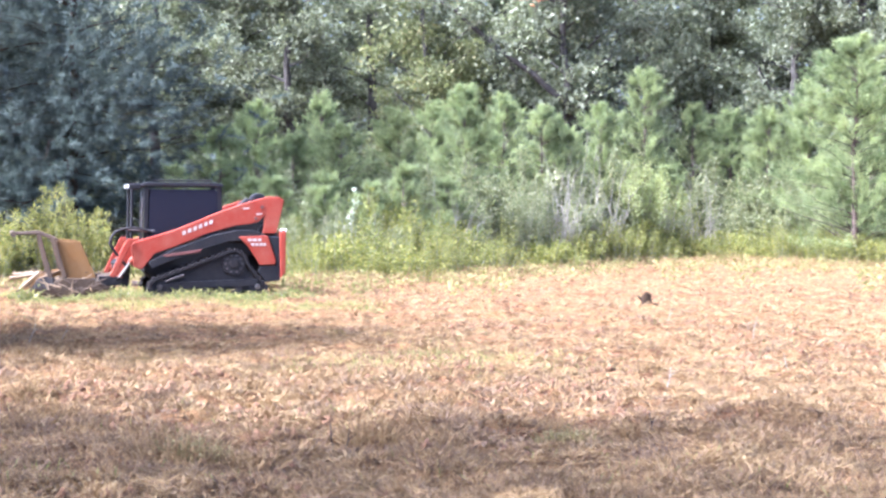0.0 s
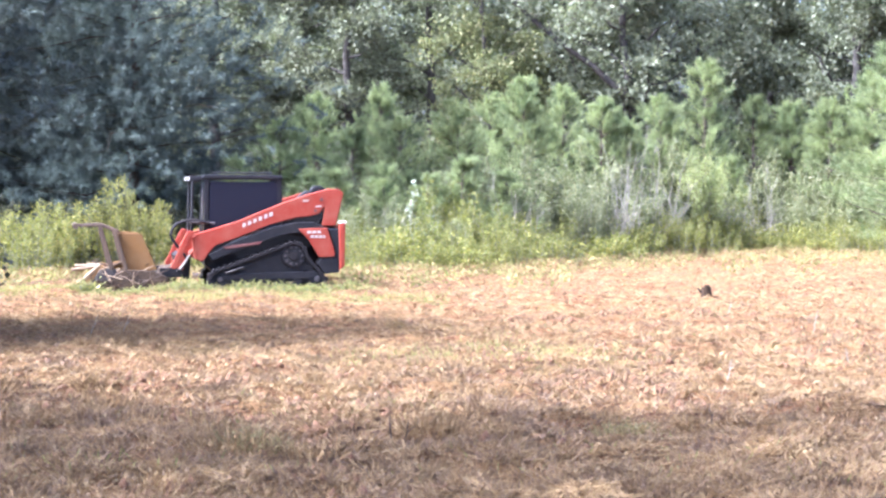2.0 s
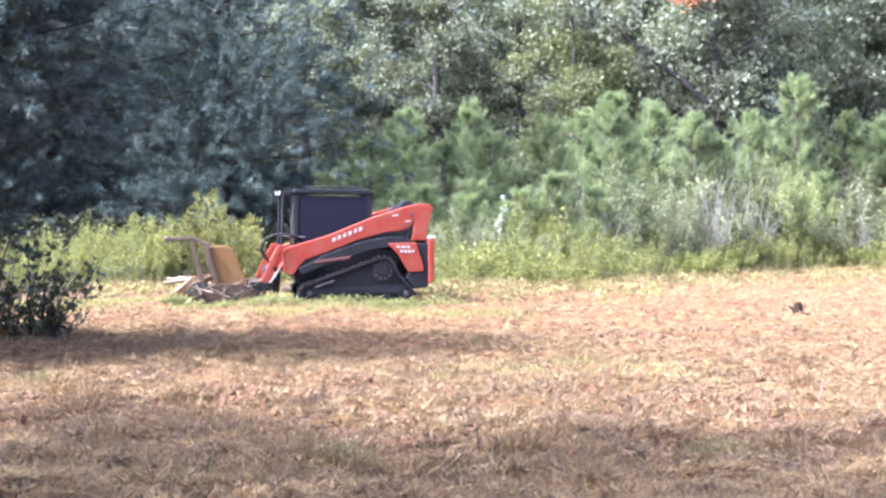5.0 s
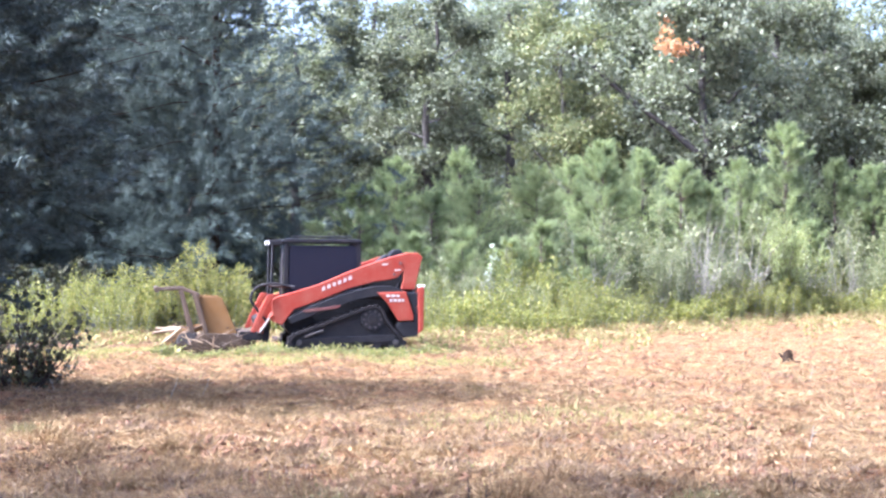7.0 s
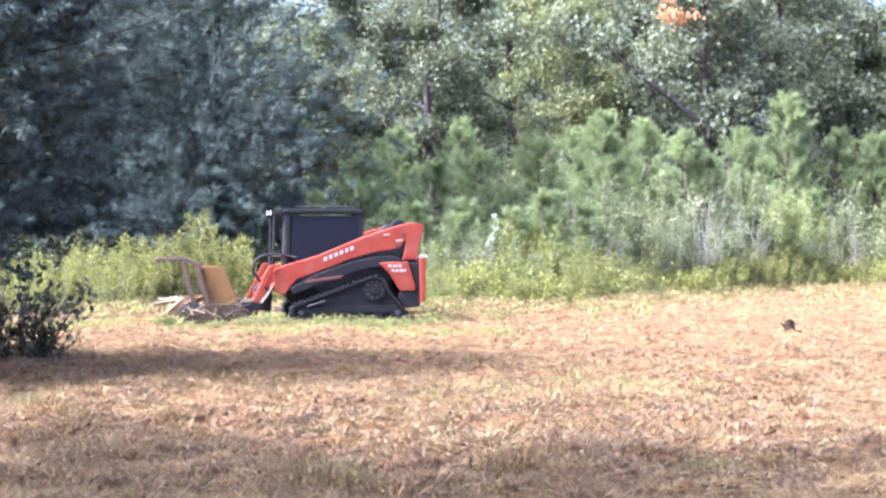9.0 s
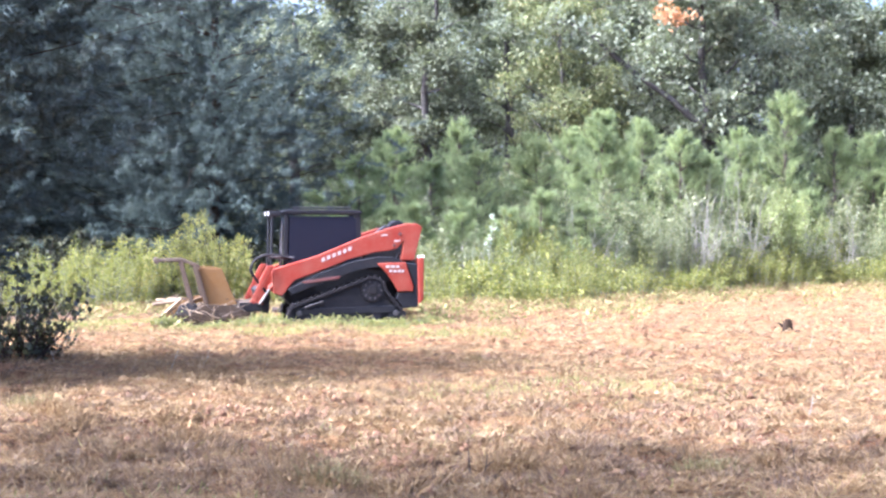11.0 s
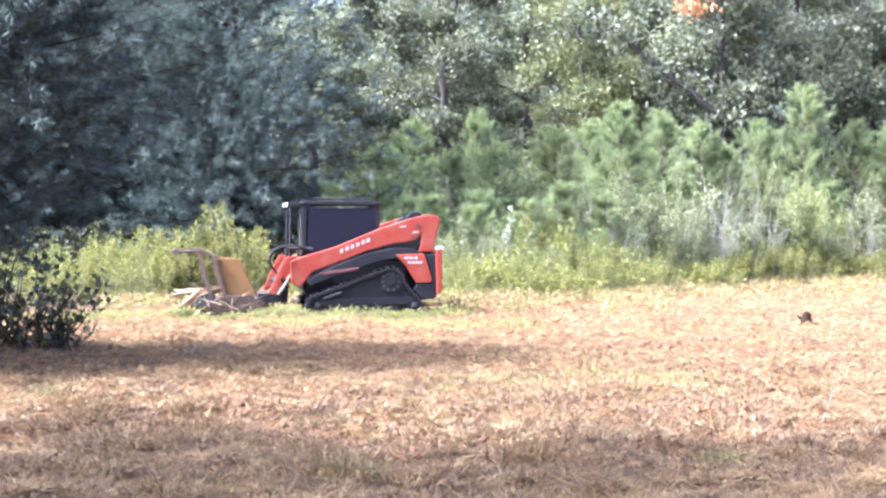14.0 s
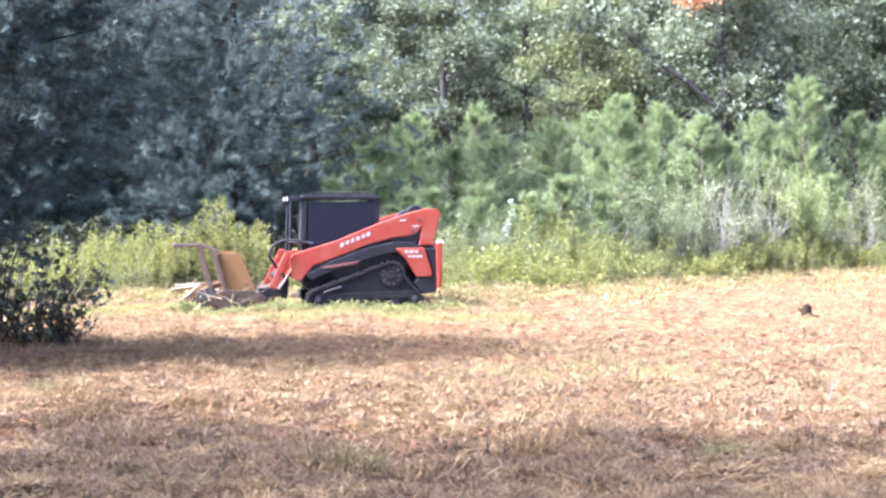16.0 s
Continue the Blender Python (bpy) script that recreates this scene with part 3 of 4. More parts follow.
spray = np.concatenate([rng.normal(size=(170, 3)) * (0.32, 0.2, 0.13) + (-1.20, -1.2, 8.55), rng.normal(size=(80, 3)) * (0.12, 0.15, 0.33) + (-1.45, -1.2, 8.95)])
part("orange_spray", leaves(spray, 0.16, lift=-0.2, slim=0.65), M_orange, oak_e, "spray of orange autumn leaves")["kind"] = "stuff"


def far_woods():
    """The depth of the wood: sprays of leaves behind the first trees, too many to count."""
    n, per = 4600, 42
    az = np.radians(rng.uniform(-24, 27, n))
    d = rng.uniform(88, 98, n)
    topz = 16.1 + 1.4 * lattice(np.degrees(az) * 0.35, az * 0, 61) - 2.6 * np.exp(-((np.degrees(az) + 2.3) / 0.9) ** 2) - 4.2 * np.exp(-((np.degrees(az) - 14.1) / 0.9) ** 2)
    c = np.stack([d * np.sin(az), d * np.cos(az), rng.uniform(0.0, 1.0, n) ** 1.2 * topz], -1)
    k = np.repeat(np.arange(n), per)
    at = c[k] + rng.normal(size=(n * per, 3)) * np.array([0.7, 0.7, 0.5])
    at[:, 2] = np.maximum(at[:, 2], 0.1)
    ob = part("far_woods", leaves(at, 0.30, lift=-0.1, slim=0.65), M_oak)
    tagged(ob, "dense dark green woods closing the distance", "woods", kind="stuff")


far_woods()

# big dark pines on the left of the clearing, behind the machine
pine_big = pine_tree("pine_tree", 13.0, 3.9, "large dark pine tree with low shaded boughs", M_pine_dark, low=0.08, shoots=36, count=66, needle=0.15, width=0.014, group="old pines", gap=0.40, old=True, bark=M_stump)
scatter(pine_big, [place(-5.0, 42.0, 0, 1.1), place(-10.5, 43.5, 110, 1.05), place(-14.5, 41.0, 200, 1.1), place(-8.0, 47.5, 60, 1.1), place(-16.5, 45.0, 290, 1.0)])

# young pines along the wood edge
sap_a = pine_tree("young_pine", 5.0, 1.65, "bright green young pine with upswept branches", M_pine, shoots=7, count=46, width=0.010, needle=0.165, gap=0.26)
sap_b = pine_tree("young_pine", 4.6, 1.45, "green young pine with a pointed leader", M_pine, shoots=7, count=46, width=0.010, needle=0.165, gap=0.26)
sap_c = pine_tree("young_pine", 2.7, 0.85, "small green pine sapling among weeds", M_pine, shoots=7, count=44, needle=0.17, width=0.009, gap=0.27)
scatter(sap_a, [behind_edge(a, d, t, s, h, 5.5) for a, d, t, s, h in (
    (11.5, 52, 0, 1.0, 1.12), (16.7, 54, 80, 1.25, 1.08), (18.6, 52, 160, 1.2, 1.05), (5.7, 47, 240, 1.0, 0.98), (8.2, 50, 310, 0.9, 0.9), (20.6, 55, 20, 1.2, 1.1),
    (14.2, 57, 200, 1.0, 0.95), (-0.9, 48, 130, 1.0, 0.9), (7.0, 53, 75, 1.0, 1.0))])
copy_thing(sap_a, place(*ray_spot(18.1, 51.5), 140, 1.6, 1.06))
scatter(sap_b, [behind_edge(a, d, t, s, h, 4.5) for a, d, t, s, h in (
    (1.1, 49, 0, 0.75, 1.05), (1.75, 43, 60, 1.0, 0.82), (3.6, 45, 140, 1.0, 0.90), (10.1, 51, 220, 1.0, 1.0), (13.0, 53, 280, 0.9, 1.0), (-2.1, 45, 30, 1.0, 0.8),
    (15.4, 55, 100, 1.0, 1.02), (9.0, 46, 190, 0.8, 0.8), (4.7, 50, 250, 0.9, 1.0), (0.2, 44, 300, 1.0, 0.75))])
scatter(sap_c, [behind_edge(a, d, t, s, h, 3) for a, d, t, s, h in (
    (-3.5, 40.5, 0, 0.8, 0.94), (-2.75, 40.0, 60, 0.75, 0.75), (-0.3, 40, 130, 0.9, 0.85), (3.75, 41, 200, 1.0, 1.0), (2.6, 40, 270, 0.9, 0.8), (1.2, 40.5, 330, 1.0, 0.9),
    (5.2, 43, 20, 1.0, 0.9), (-1.3, 41, 250, 1.0, 0.85), (12.3, 50, 100, 1.0, 1.0), (17.6, 50, 170, 1.1, 1.0), (10.8, 47, 230, 1.0, 0.9), (19.7, 50, 300, 1.1, 1.0))])

# shrubs in front of the young pines
shr_a = shrub("leafy_shrub", 2.4, 1.0, 26, 0.095, 4600, M_shrub, "grey-green leafy shrub at the wood edge", group="shrubs of the wood edge", bare=0.12)
shr_b = shrub("tall_weed", 2.1, 0.8, 30, 0.085, 3400, M_shrub, "feathery grey-green tall weed with pale stems", "weed", "shrubs of the wood edge", slim=0.3, bare=0.2)
scatter(shr_a, [behind_edge(a, d, t, s, h, 2.4) for a, d, t, s, h in (
    (0.9, 38.5, 0, 0.8, 0.75), (-0.6, 43, 70, 1.0, 0.9), (2.4, 43.5, 130, 1.0, 1.0), (4.6, 44, 190, 1.0, 1.0), (6.6, 46, 250, 1.1, 1.05), (8.5, 48, 310, 1.1, 1.0), (12.6, 51.5, 20, 1.1, 1.0),
    (13.9, 53, 90, 1.0, 1.0), (15.1, 54, 160, 1.0, 0.8), (18.0, 55, 230, 1.2, 1.0), (-2.2, 42, 280, 1.0, 0.9), (-4.2, 43, 330, 1.0, 0.75), (10.0, 49, 60, 1.0, 1.1), (20.3, 53, 120, 1.2, 0.9),
    (1.3, 43, 15, 0.9, 1.25), (3.0, 44, 85, 0.9, 1.35), (4.0, 45, 145, 0.9, 1.2), (5.4, 46, 205, 1.0, 1.4), (6.2, 48, 265, 0.9, 1.3), (7.7, 49, 325, 1.0, 1.45), (9.6, 51, 35, 1.0, 1.4),
    (10.7, 52, 95, 1.0, 1.5), (13.2, 56, 215, 1.1, 1.4), (14.6, 57, 275, 1.1, 1.3), (16.0, 57, 335, 1.1, 1.4), (17.4, 58, 45, 1.1, 1.3), (0.2, 42, 105, 0.9, 1.1))])
scatter(shr_b, [behind_edge(a, d, t, s, h, 1.8) for a, d, t, s, h in (
    (1.55, 39.5, 0, 0.8, 0.9), (7.3, 45, 60, 1.0, 1.1), (8.0, 45.5, 130, 1.0, 1.25), (9.4, 47, 200, 1.0, 1.2), (3.1, 39.5, 270, 0.9, 0.75), (5.9, 43.5, 330, 1.0, 1.0), (12.1, 49, 100, 1.0, 0.8),
    (13.3, 51, 180, 1.0, 1.1), (0.1, 39.0, 240, 0.9, 0.8), (-1.8, 39.5, 300, 0.8, 0.7), (14.5, 53, 45, 1.1, 1.0), (-2.3, 39.2, 155, 0.7, 0.55))])
lime = shrub("lime_bush", 3.0, 1.3, 70, 0.062, 15000, M_lime, "rounded pale lime-green bush with fine leaves", group="", bare=0.5, upright=0.9)
lime.matrix_basis = behind_edge(11.2, 48, 0, 1.0, 1.05, 1.6)
bare_a = bare_shrub("bare_shrub", 2.6, 0.8, 6, "leafless grey shrub with forked stems", "bare shrubs")
scatter(bare_a, [behind_edge(a, d, t, s, h, 0.7) for a, d, t, s, h in (
    (9.2, 46, 0, 1.0, 1.1), (9.9, 46.5, 90, 0.9, 0.85), (8.6, 45.5, 210, 0.8, 1.0), (1.5, 38.8, 40, 0.6, 0.6), (10.5, 47, 140, 0.8, 0.75), (12.2, 49, 260, 0.9, 0.9), (8.9, 46, 300, 0.9, 1.45), (10.4, 47, 30, 1.2, 1.3), (5.6, 42, 120, 0.9, 0.9), (13.2, 52, 200, 1.0, 1.1))])
dead = bare_shrub("dead_sapling", 7.6, 0.8, 3, "bare grey dead sapling standing against the wood", "")
dead.matrix_basis = behind_edge(9.75, 58, 0, 1.0, 0.92, 10)
white_spray = shrub("pale_leaved_sprout", 2.3, 0.22, 4, 0.09, 44, M_pale, "thin sprout with a spray of pale leaves", "weed", bare=0.8, upright=0.5, slim=0.7)
white_spray.matrix_basis = place(*ray_spot(2.15, 38.6), 0, 1.0)

# the yellow-green weeds along the mown edge
weed_a = shrub("weed_clump", 1.6, 0.95, 30, 0.066, 2000, M_weed, "low yellow-green weed clump along the mown edge", "weed", "edge weeds", bare=0.05, upright=0.3)
weed_b = shrub("weed_clump", 1.35, 1.0, 26, 0.078, 1700, M_weed, "low spreading yellow-green weeds along the mown edge", "weed", "edge weeds", bare=0.0, upright=0.2, slim=0.7)
spots_a, spots_b = [], []
for i in range(215):
    a = rng.uniform(-4.6, 21.0)
    d = float(np.interp(a, [e[0] for e in EDGE], [e[1] for e in EDGE]))
    back = rng.uniform(-0.4, 4.0)
    full = 0.55 if a < -1.3 else 0.95 + 0.35 * float(lattice(np.array(a * 0.7), np.array(0.5), 95))
    m = place(*ray_spot(a, d + back), rng.uniform(0, 360), rng.uniform(0.6, 1.2), rng.uniform(0.6, 1.2) * full * (0.75 + 0.1 * back))
    (spots_a if i % 2 else spots_b).append(m)
scatter(weed_a, spots_a)
scatter(weed_b, spots_b)

# goldenrod left of the weeds, behind the machine
gold = shrub("goldenrod", 2.1, 0.65, 20, 0.11, 2400, M_golden, "tall yellow goldenrod plant in bloom at the wood edge", "weed", "goldenrod", bare=0.25, slim=0.24, upright=0.7)
scatter(gold, [place(x, y, t, s, h) for x, y, t, s, h in (
    (-3.95, 37.0, 0, 0.8, 0.85), (-4.75, 36.8, 70, 0.75, 1.05), (-5.5, 36.4, 130, 0.9, 0.75), (-4.3, 37.6, 260, 0.8, 0.8), (-6.1, 36.9, 200, 0.9, 0.8), (-7.0, 36.6, 20, 0.9, 0.7))])
for x, y, t, h in ((-6.2, 35.8, 0, 1.0), (-6.9, 36.2, 80, 0.9), (-5.2, 37.2, 160, 0.9), (-7.6, 35.4, 240, 0.9), (-3.4, 37.8, 300, 0.8), (-2.9, 38.2, 30, 0.7), (-6.0, 37.0, 110, 1.1), (-7.1, 37.1, 200, 1.15), (-8.2, 36.6, 20, 1.1), (-8.6, 35.2, 150, 0.8)):
    copy_thing(weed_a, place(x, y, t, 1.0, h))

# undergrowth in the shade of the old pines, its leaves coloured dark for that shade
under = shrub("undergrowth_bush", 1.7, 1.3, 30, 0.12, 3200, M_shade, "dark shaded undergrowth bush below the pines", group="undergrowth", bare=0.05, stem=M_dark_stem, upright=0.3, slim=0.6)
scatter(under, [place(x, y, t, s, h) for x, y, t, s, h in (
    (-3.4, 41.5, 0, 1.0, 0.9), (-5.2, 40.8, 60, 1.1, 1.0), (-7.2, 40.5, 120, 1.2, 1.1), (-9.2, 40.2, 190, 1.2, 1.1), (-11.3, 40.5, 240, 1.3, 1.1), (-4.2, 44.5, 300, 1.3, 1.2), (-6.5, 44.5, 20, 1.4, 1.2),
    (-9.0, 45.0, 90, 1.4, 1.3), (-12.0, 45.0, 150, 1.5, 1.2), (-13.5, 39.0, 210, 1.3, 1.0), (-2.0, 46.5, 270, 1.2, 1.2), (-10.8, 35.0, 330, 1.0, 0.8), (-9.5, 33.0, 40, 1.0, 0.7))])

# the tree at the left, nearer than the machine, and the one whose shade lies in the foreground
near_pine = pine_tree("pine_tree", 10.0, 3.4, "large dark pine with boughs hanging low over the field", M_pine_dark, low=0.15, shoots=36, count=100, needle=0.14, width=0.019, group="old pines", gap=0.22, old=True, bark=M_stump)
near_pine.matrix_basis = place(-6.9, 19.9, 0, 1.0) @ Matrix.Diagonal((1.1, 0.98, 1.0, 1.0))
side_tree = broad_tree("field_tree", 11.0, 4.4, 0.52, 0.20, M_oak, 120, 150, "tall spreading tree beside the viewer, shading the ground", clump_size=0.55, group="trees beside the viewer")
scatter(side_tree, [place(-9.3, 8.9, 0, 1.0), place(-4.4, 8.2, 140, 1.0)])
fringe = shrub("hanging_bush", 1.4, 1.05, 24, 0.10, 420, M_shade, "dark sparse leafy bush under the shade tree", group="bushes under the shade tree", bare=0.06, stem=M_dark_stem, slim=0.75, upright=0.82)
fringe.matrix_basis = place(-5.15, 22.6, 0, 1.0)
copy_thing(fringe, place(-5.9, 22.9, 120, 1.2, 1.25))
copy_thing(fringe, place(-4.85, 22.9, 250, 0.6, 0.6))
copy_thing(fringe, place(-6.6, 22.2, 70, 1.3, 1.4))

# ---------------------------------------------------------------- small things on the field
def stub(x, y, label):
    """A torn stub of a sapling: a splintered bole with two leaning shards."""
    root = thing("stump", x, y, label, "stump")
    root.scale = (1.1, 1.1, 1.6)
    ang = np.linspace(0, 2 * math.pi, 11, endpoint=False)
    bm = bmesh.new()
    low = [bm.verts.new((0.10 * math.cos(a), 0.10 * math.sin(a), -0.04)) for a in ang]
    high = [bm.verts.new((0.065 * math.cos(a), 0.065 * math.sin(a), rng.uniform(0.10, 0.17))) for a in ang]
    for k in range(11):
        bm.faces.new((low[k], low[(k + 1) % 11], high[(k + 1) % 11], high[k]))
    top = bm.verts.new((0, 0, 0.08))
    for k in range(11):
        bm.faces.new((high[k], high[(k + 1) % 11], top))
    part("bole", bm, M_stump, root)
    part("shard", tube(crooked((-0.03, 0, 0.0), (-0.13, 0.02, 0.13), 4, 0.01), (0.035, 0.03, 0.02, 0.008), 5), M_stump, root)
    part("shard", tube(crooked((0.06, -0.02, 0.0), (0.17, -0.03, 0.05), 4, 0.01), (0.04, 0.03, 0.02, 0.006), 5), M_stump, root)
    return root


stub(5.70, 27.8, "dark splintered stump standing in the straw")


def fallen_log(x, y, length, r, turn, label, material):
    root = thing("log", x, y, label, "log")
    a = radians(turn)
    d = np.array([math.cos(a), math.sin(a), 0]) * length / 2
    z = np.array([0, 0, r * 0.8])
    part("bole", tube(crooked(-d + z, d + z, 7, 0.012), (0.02 + r * 0.7, r, r * 1.1, r, r * 0.95, r * 0.8, 0.01), 8), material, root)
    part("broken_branch", tube(crooked(d * 0.3 + z, d * 0.55 + z + np.array([0, -0.1, 0.16]), 4, 0.01), (0.03, 0.02, 0.015, 0.005), 5), material, root)


fallen_log(-2.55, 35.3, 0.95, 0.075, -8, "dark rotten log lying at the mown edge", M_dark_stem)
fallen_log(-1.05, 38.0, 0.75, 0.03, -35, "pale broken branch leaning in the weeds", M_stem)


def dry_tuft(x, y, height, spread, count, label, material, slimness=0.012):
    root = thing("dry_tuft", x, y, label, "dry weed", "dry weeds in the field")
    a = rng.uniform(0, 2 * math.pi, count)
    r = rng.uniform(0, 1, count) ** 0.6 * spread
    px, py = np.cos(a) * r * 0.5, np.sin(a) * r * 0.5
    at = np.stack([px, py, lie(x + px, y + py) - float(lie(x, y))], -1)
    ways = np.stack([np.cos(a) * r / spread * 0.8, np.sin(a) * r / spread * 0.8, np.ones(count)], -1)
    tagged(part("straw", needles(at, ways, height, slimness, 0.75), material, root), kind="stuff")
    tagged(part("leaf_litter", leaves(at + np.abs(rng.normal(size=(len(at), 3))) * np.array([0.02, 0.02, height * 0.3]), 0.032, lift=0.2, slim=0.6), material, root), kind="stuff")


dry_tuft(1.30, 11.9, 0.15, 0.24, 110, "brown clump of dry weeds", M_dead)
dry_tuft(1.62, 12.3, 0.10, 0.30, 80, "brown clump of dry weeds", M_dead)
dry_tuft(-1.62, 12.2, 0.24, 0.12, 60, "small brown dry weed", M_dead)
dry_tuft(-3.1, 11.3, 0.22, 0.45, 420, "pale clump of dry grass", M_straw)
dry_tuft(-0.7, 10.9, 0.20, 0.50, 420, "pale clump of dry grass", M_straw)
dry_tuft(-1.75, 13.4, 0.16, 0.40, 300, "pale clump of dry grass", M_straw)
dry_tuft(-3.3, 15.6, 0.15, 0.45, 320, "pale clump of dry grass", M_straw)
for tx, ty, th, ts, tn, tm in ((-0.55, 11.0, 0.22, 0.42, 260, M_halfdry), (-0.20, 10.8, 0.18, 0.36, 200, M_straw), (-3.0, 10.9, 0.20, 0.40, 240, M_halfdry), (-2.2, 11.2, 0.17, 0.36, 200, M_straw),
                              (0.55, 11.7, 0.24, 0.40, 300, M_straw), (0.95, 11.3, 0.20, 0.32, 220, M_straw), (1.9, 12.0, 0.16, 0.40, 200, M_halfdry), (2.3, 11.1, 0.16, 0.34, 180, M_dead),
                              (-3.5, 12.4, 0.18, 0.42, 240, M_straw), (-2.9, 14.6, 0.15, 0.50, 300, M_straw), (-2.6, 16.0, 0.12, 0.50, 240, M_dead), (-3.6, 16.3, 0.15, 0.42, 260, M_halfdry),
                              (-1.0, 14.9, 0.11, 0.36, 200, M_dead), (-0.5, 15.3, 0.10, 0.30, 160, M_dead), (0.2, 14.0, 0.12, 0.42, 200, M_dead), (1.1, 13.6, 0.12, 0.40, 200, M_dead)):
    dry_tuft(tx, ty, th, ts, tn, "greyish clump of half-dry grass" if tm == M_halfdry else "clump of dry cut grass", tm)
for i in range(46):
    sx, sy = field_points(1, 11, 40, 13)
    dry_tuft(float(sx[0]), float(sy[0]), rng.uniform(0.10, 0.2), rng.uniform(0.15, 0.4), int(rng.integers(60, 200)),
             "pale clump of dry grass", M_straw)


def stalk(x, y, height, lean, label, material):
    root = thing("dry_stalk", x, y, label, "stalk", "dry stalks in the field")
    line = crooked((0, 0, -0.03), (lean, 0.02, height), 6, 0.006)
    part("stem", tube(line, np.linspace(0.007, 0.003, 6), 5), material, root)
    part("twig", tube(crooked(line[3], line[3] + np.array([lean * 0.4 + 0.03, 0, height * 0.25]), 3, 0.004), (0.004, 0.003, 0.002), 4), material, root)


for sx, sy, h, ln, mt in ((0.31, 11.4, 0.22, -0.03, M_dark_stem), (0.36, 11.45, 0.16, 0.05, M_dark_stem), (-2.95, 20.6, 0.24, 0.10, M_stem), (-2.62, 20.7, 0.22, 0.12, M_stem),
                          (2.62, 12.4, 0.16, -0.05, M_dark_stem), (5.6, 21.0, 0.35, 0.06, M_stem), (5.1, 23.5, 0.22, 0.05, M_stem), (-3.2, 35.0, 0.4, -0.04, M_stem), (4.9, 17.0, 0.2, -0.04, M_stem),
                          (3.3, 15.2, 0.18, 0.04, M_stem), (-4.4, 21.2, 0.16, -0.06, M_stem)):
    stalk(sx, sy, h, ln, "dry weed stalk standing in the straw", mt)

# thin leafy saplings standing among the young pines, and dry stalks before them
sprig = shrub("leafy_sapling", 3.3, 0.5, 6, 0.105, 620, M_shrub, "thin leafy sapling standing among the young pines", "sapling", "leafy saplings", bare=0.22, slim=0.62, upright=0.75)
scatter(sprig, [behind_edge(a, d, t, s, h, 3.4) for a, d, t, s, h in (
    (2.0, 41, 0, 0.9, 0.8), (3.3, 42, 50, 1.0, 0.95), (4.2, 43, 110, 0.9, 1.05), (5.4, 44, 170, 1.0, 0.9), (6.2, 45, 220, 1.1, 1.1), (7.6, 46, 280, 1.0, 1.0), (8.8, 47, 330, 1.0, 1.1),
    (10.4, 48, 20, 1.1, 1.2), (12.8, 51, 140, 1.0, 1.1), (13.6, 52, 200, 1.1, 1.0), (14.9, 53, 260, 1.0, 1.1), (16.2, 54, 310, 1.1, 1.0), (17.2, 54, 30, 1.1, 1.1), (-1.5, 41, 90, 0.9, 0.8), (0.5, 40, 160, 0.8, 0.7))])
dry = bare_shrub("dry_weed", 1.9, 0.7, 5, "dry pale weed with forked stalks at the mown edge", "dry weeds", M_stem)
scatter(dry, [behind_edge(a, d, t, s, h, 1.0) for a, d, t, s, h in (
    (3.9, 40, 0, 0.8, 0.8), (5.0, 42, 70, 0.9, 0.9), (6.5, 44, 150, 0.8, 1.0), (7.7, 45, 230, 0.9, 0.9), (11.4, 48, 300, 0.9, 1.1), (12.9, 50, 40, 0.9, 1.0), (13.8, 51, 120, 0.8, 0.9), (1.9, 39, 200, 0.7, 0.7))])

# uncut grass along the tracks of the machine
clump = shrub("grass_clump", 0.30, 0.28, 16, 0.13, 260, M_greengrass, "low clump of uncut green grass beside the tracks", "grass clump", "grass clumps by the tracks", bare=0.05, slim=0.16, upright=0.5)
spots = []
for i in range(26):
    x = 0.4 - i * 0.20 + rng.uniform(-0.12, 0.12)
    spots.append(place(x, 31.30 + 0.16 * x + rng.uniform(-0.45, 0.0), rng.uniform(0, 360), rng.uniform(0.7, 1.3), rng.uniform(0.3, 0.75)))
scatter(clump, spots)

# ---------------------------------------------------------------- the tracked loader with its mulching head
M_red = paint_material("orange_red_paint", (0.185, 0.020, 0.009), 0.36, 0.5, dirt=(0.20, 0.105, 0.065))
M_black = paint_material("dusty_black_paint", (0.007, 0.007, 0.009), 0.05, 0.5, dirt=(0.16, 0.12, 0.09))
M_black.node_tree.nodes["Principled BSDF"].inputs["Specular IOR Level"].default_value = 0.2
M_rubber = paint_material("dusty_rubber", (0.008, 0.007, 0.008), 0.06, 0.85, dirt=(0.16, 0.12, 0.09))
M_rubber.node_tree.nodes["Principled BSDF"].inputs["Specular IOR Level"].default_value = 0.2
M_steel = paint_material("worn_steel", (0.05, 0.047, 0.047), 0.25, 0.5, 0.6, dirt=(0.16, 0.12, 0.09))
M_chrome = paint_material("bright_rod", (0.12, 0.115, 0.11), 0.3, 0.55, 0.3)
M_dull_red = paint_material("dull_red_paint", (0.075, 0.016, 0.012), 0.4, 0.6, dirt=(0.1, 0.07, 0.05))
M_tan = paint_material("tan_mulcher_paint", (0.135, 0.068, 0.019), 0.45, 0.65, dirt=(0.13, 0.085, 0.042))
M_wornwood = paint_material("worn_cutter_steel", (0.030, 0.020, 0.013), 0.5, 0.8, dirt=(0.10, 0.065, 0.036))
M_splinter = paint_material("splintered_wood", (0.19, 0.135, 0.08), 0.4, 0.8, dirt=(0.14, 0.09, 0.055))
M_strut = paint_material("dark_worn_strut", (0.05, 0.035, 0.024), 0.35, 0.6, dirt=(0.14, 0.09, 0.055))
M_white = paint_material("white_marking_and_highlight", (0.30, 0.27, 0.25), 0.4, 0.6)
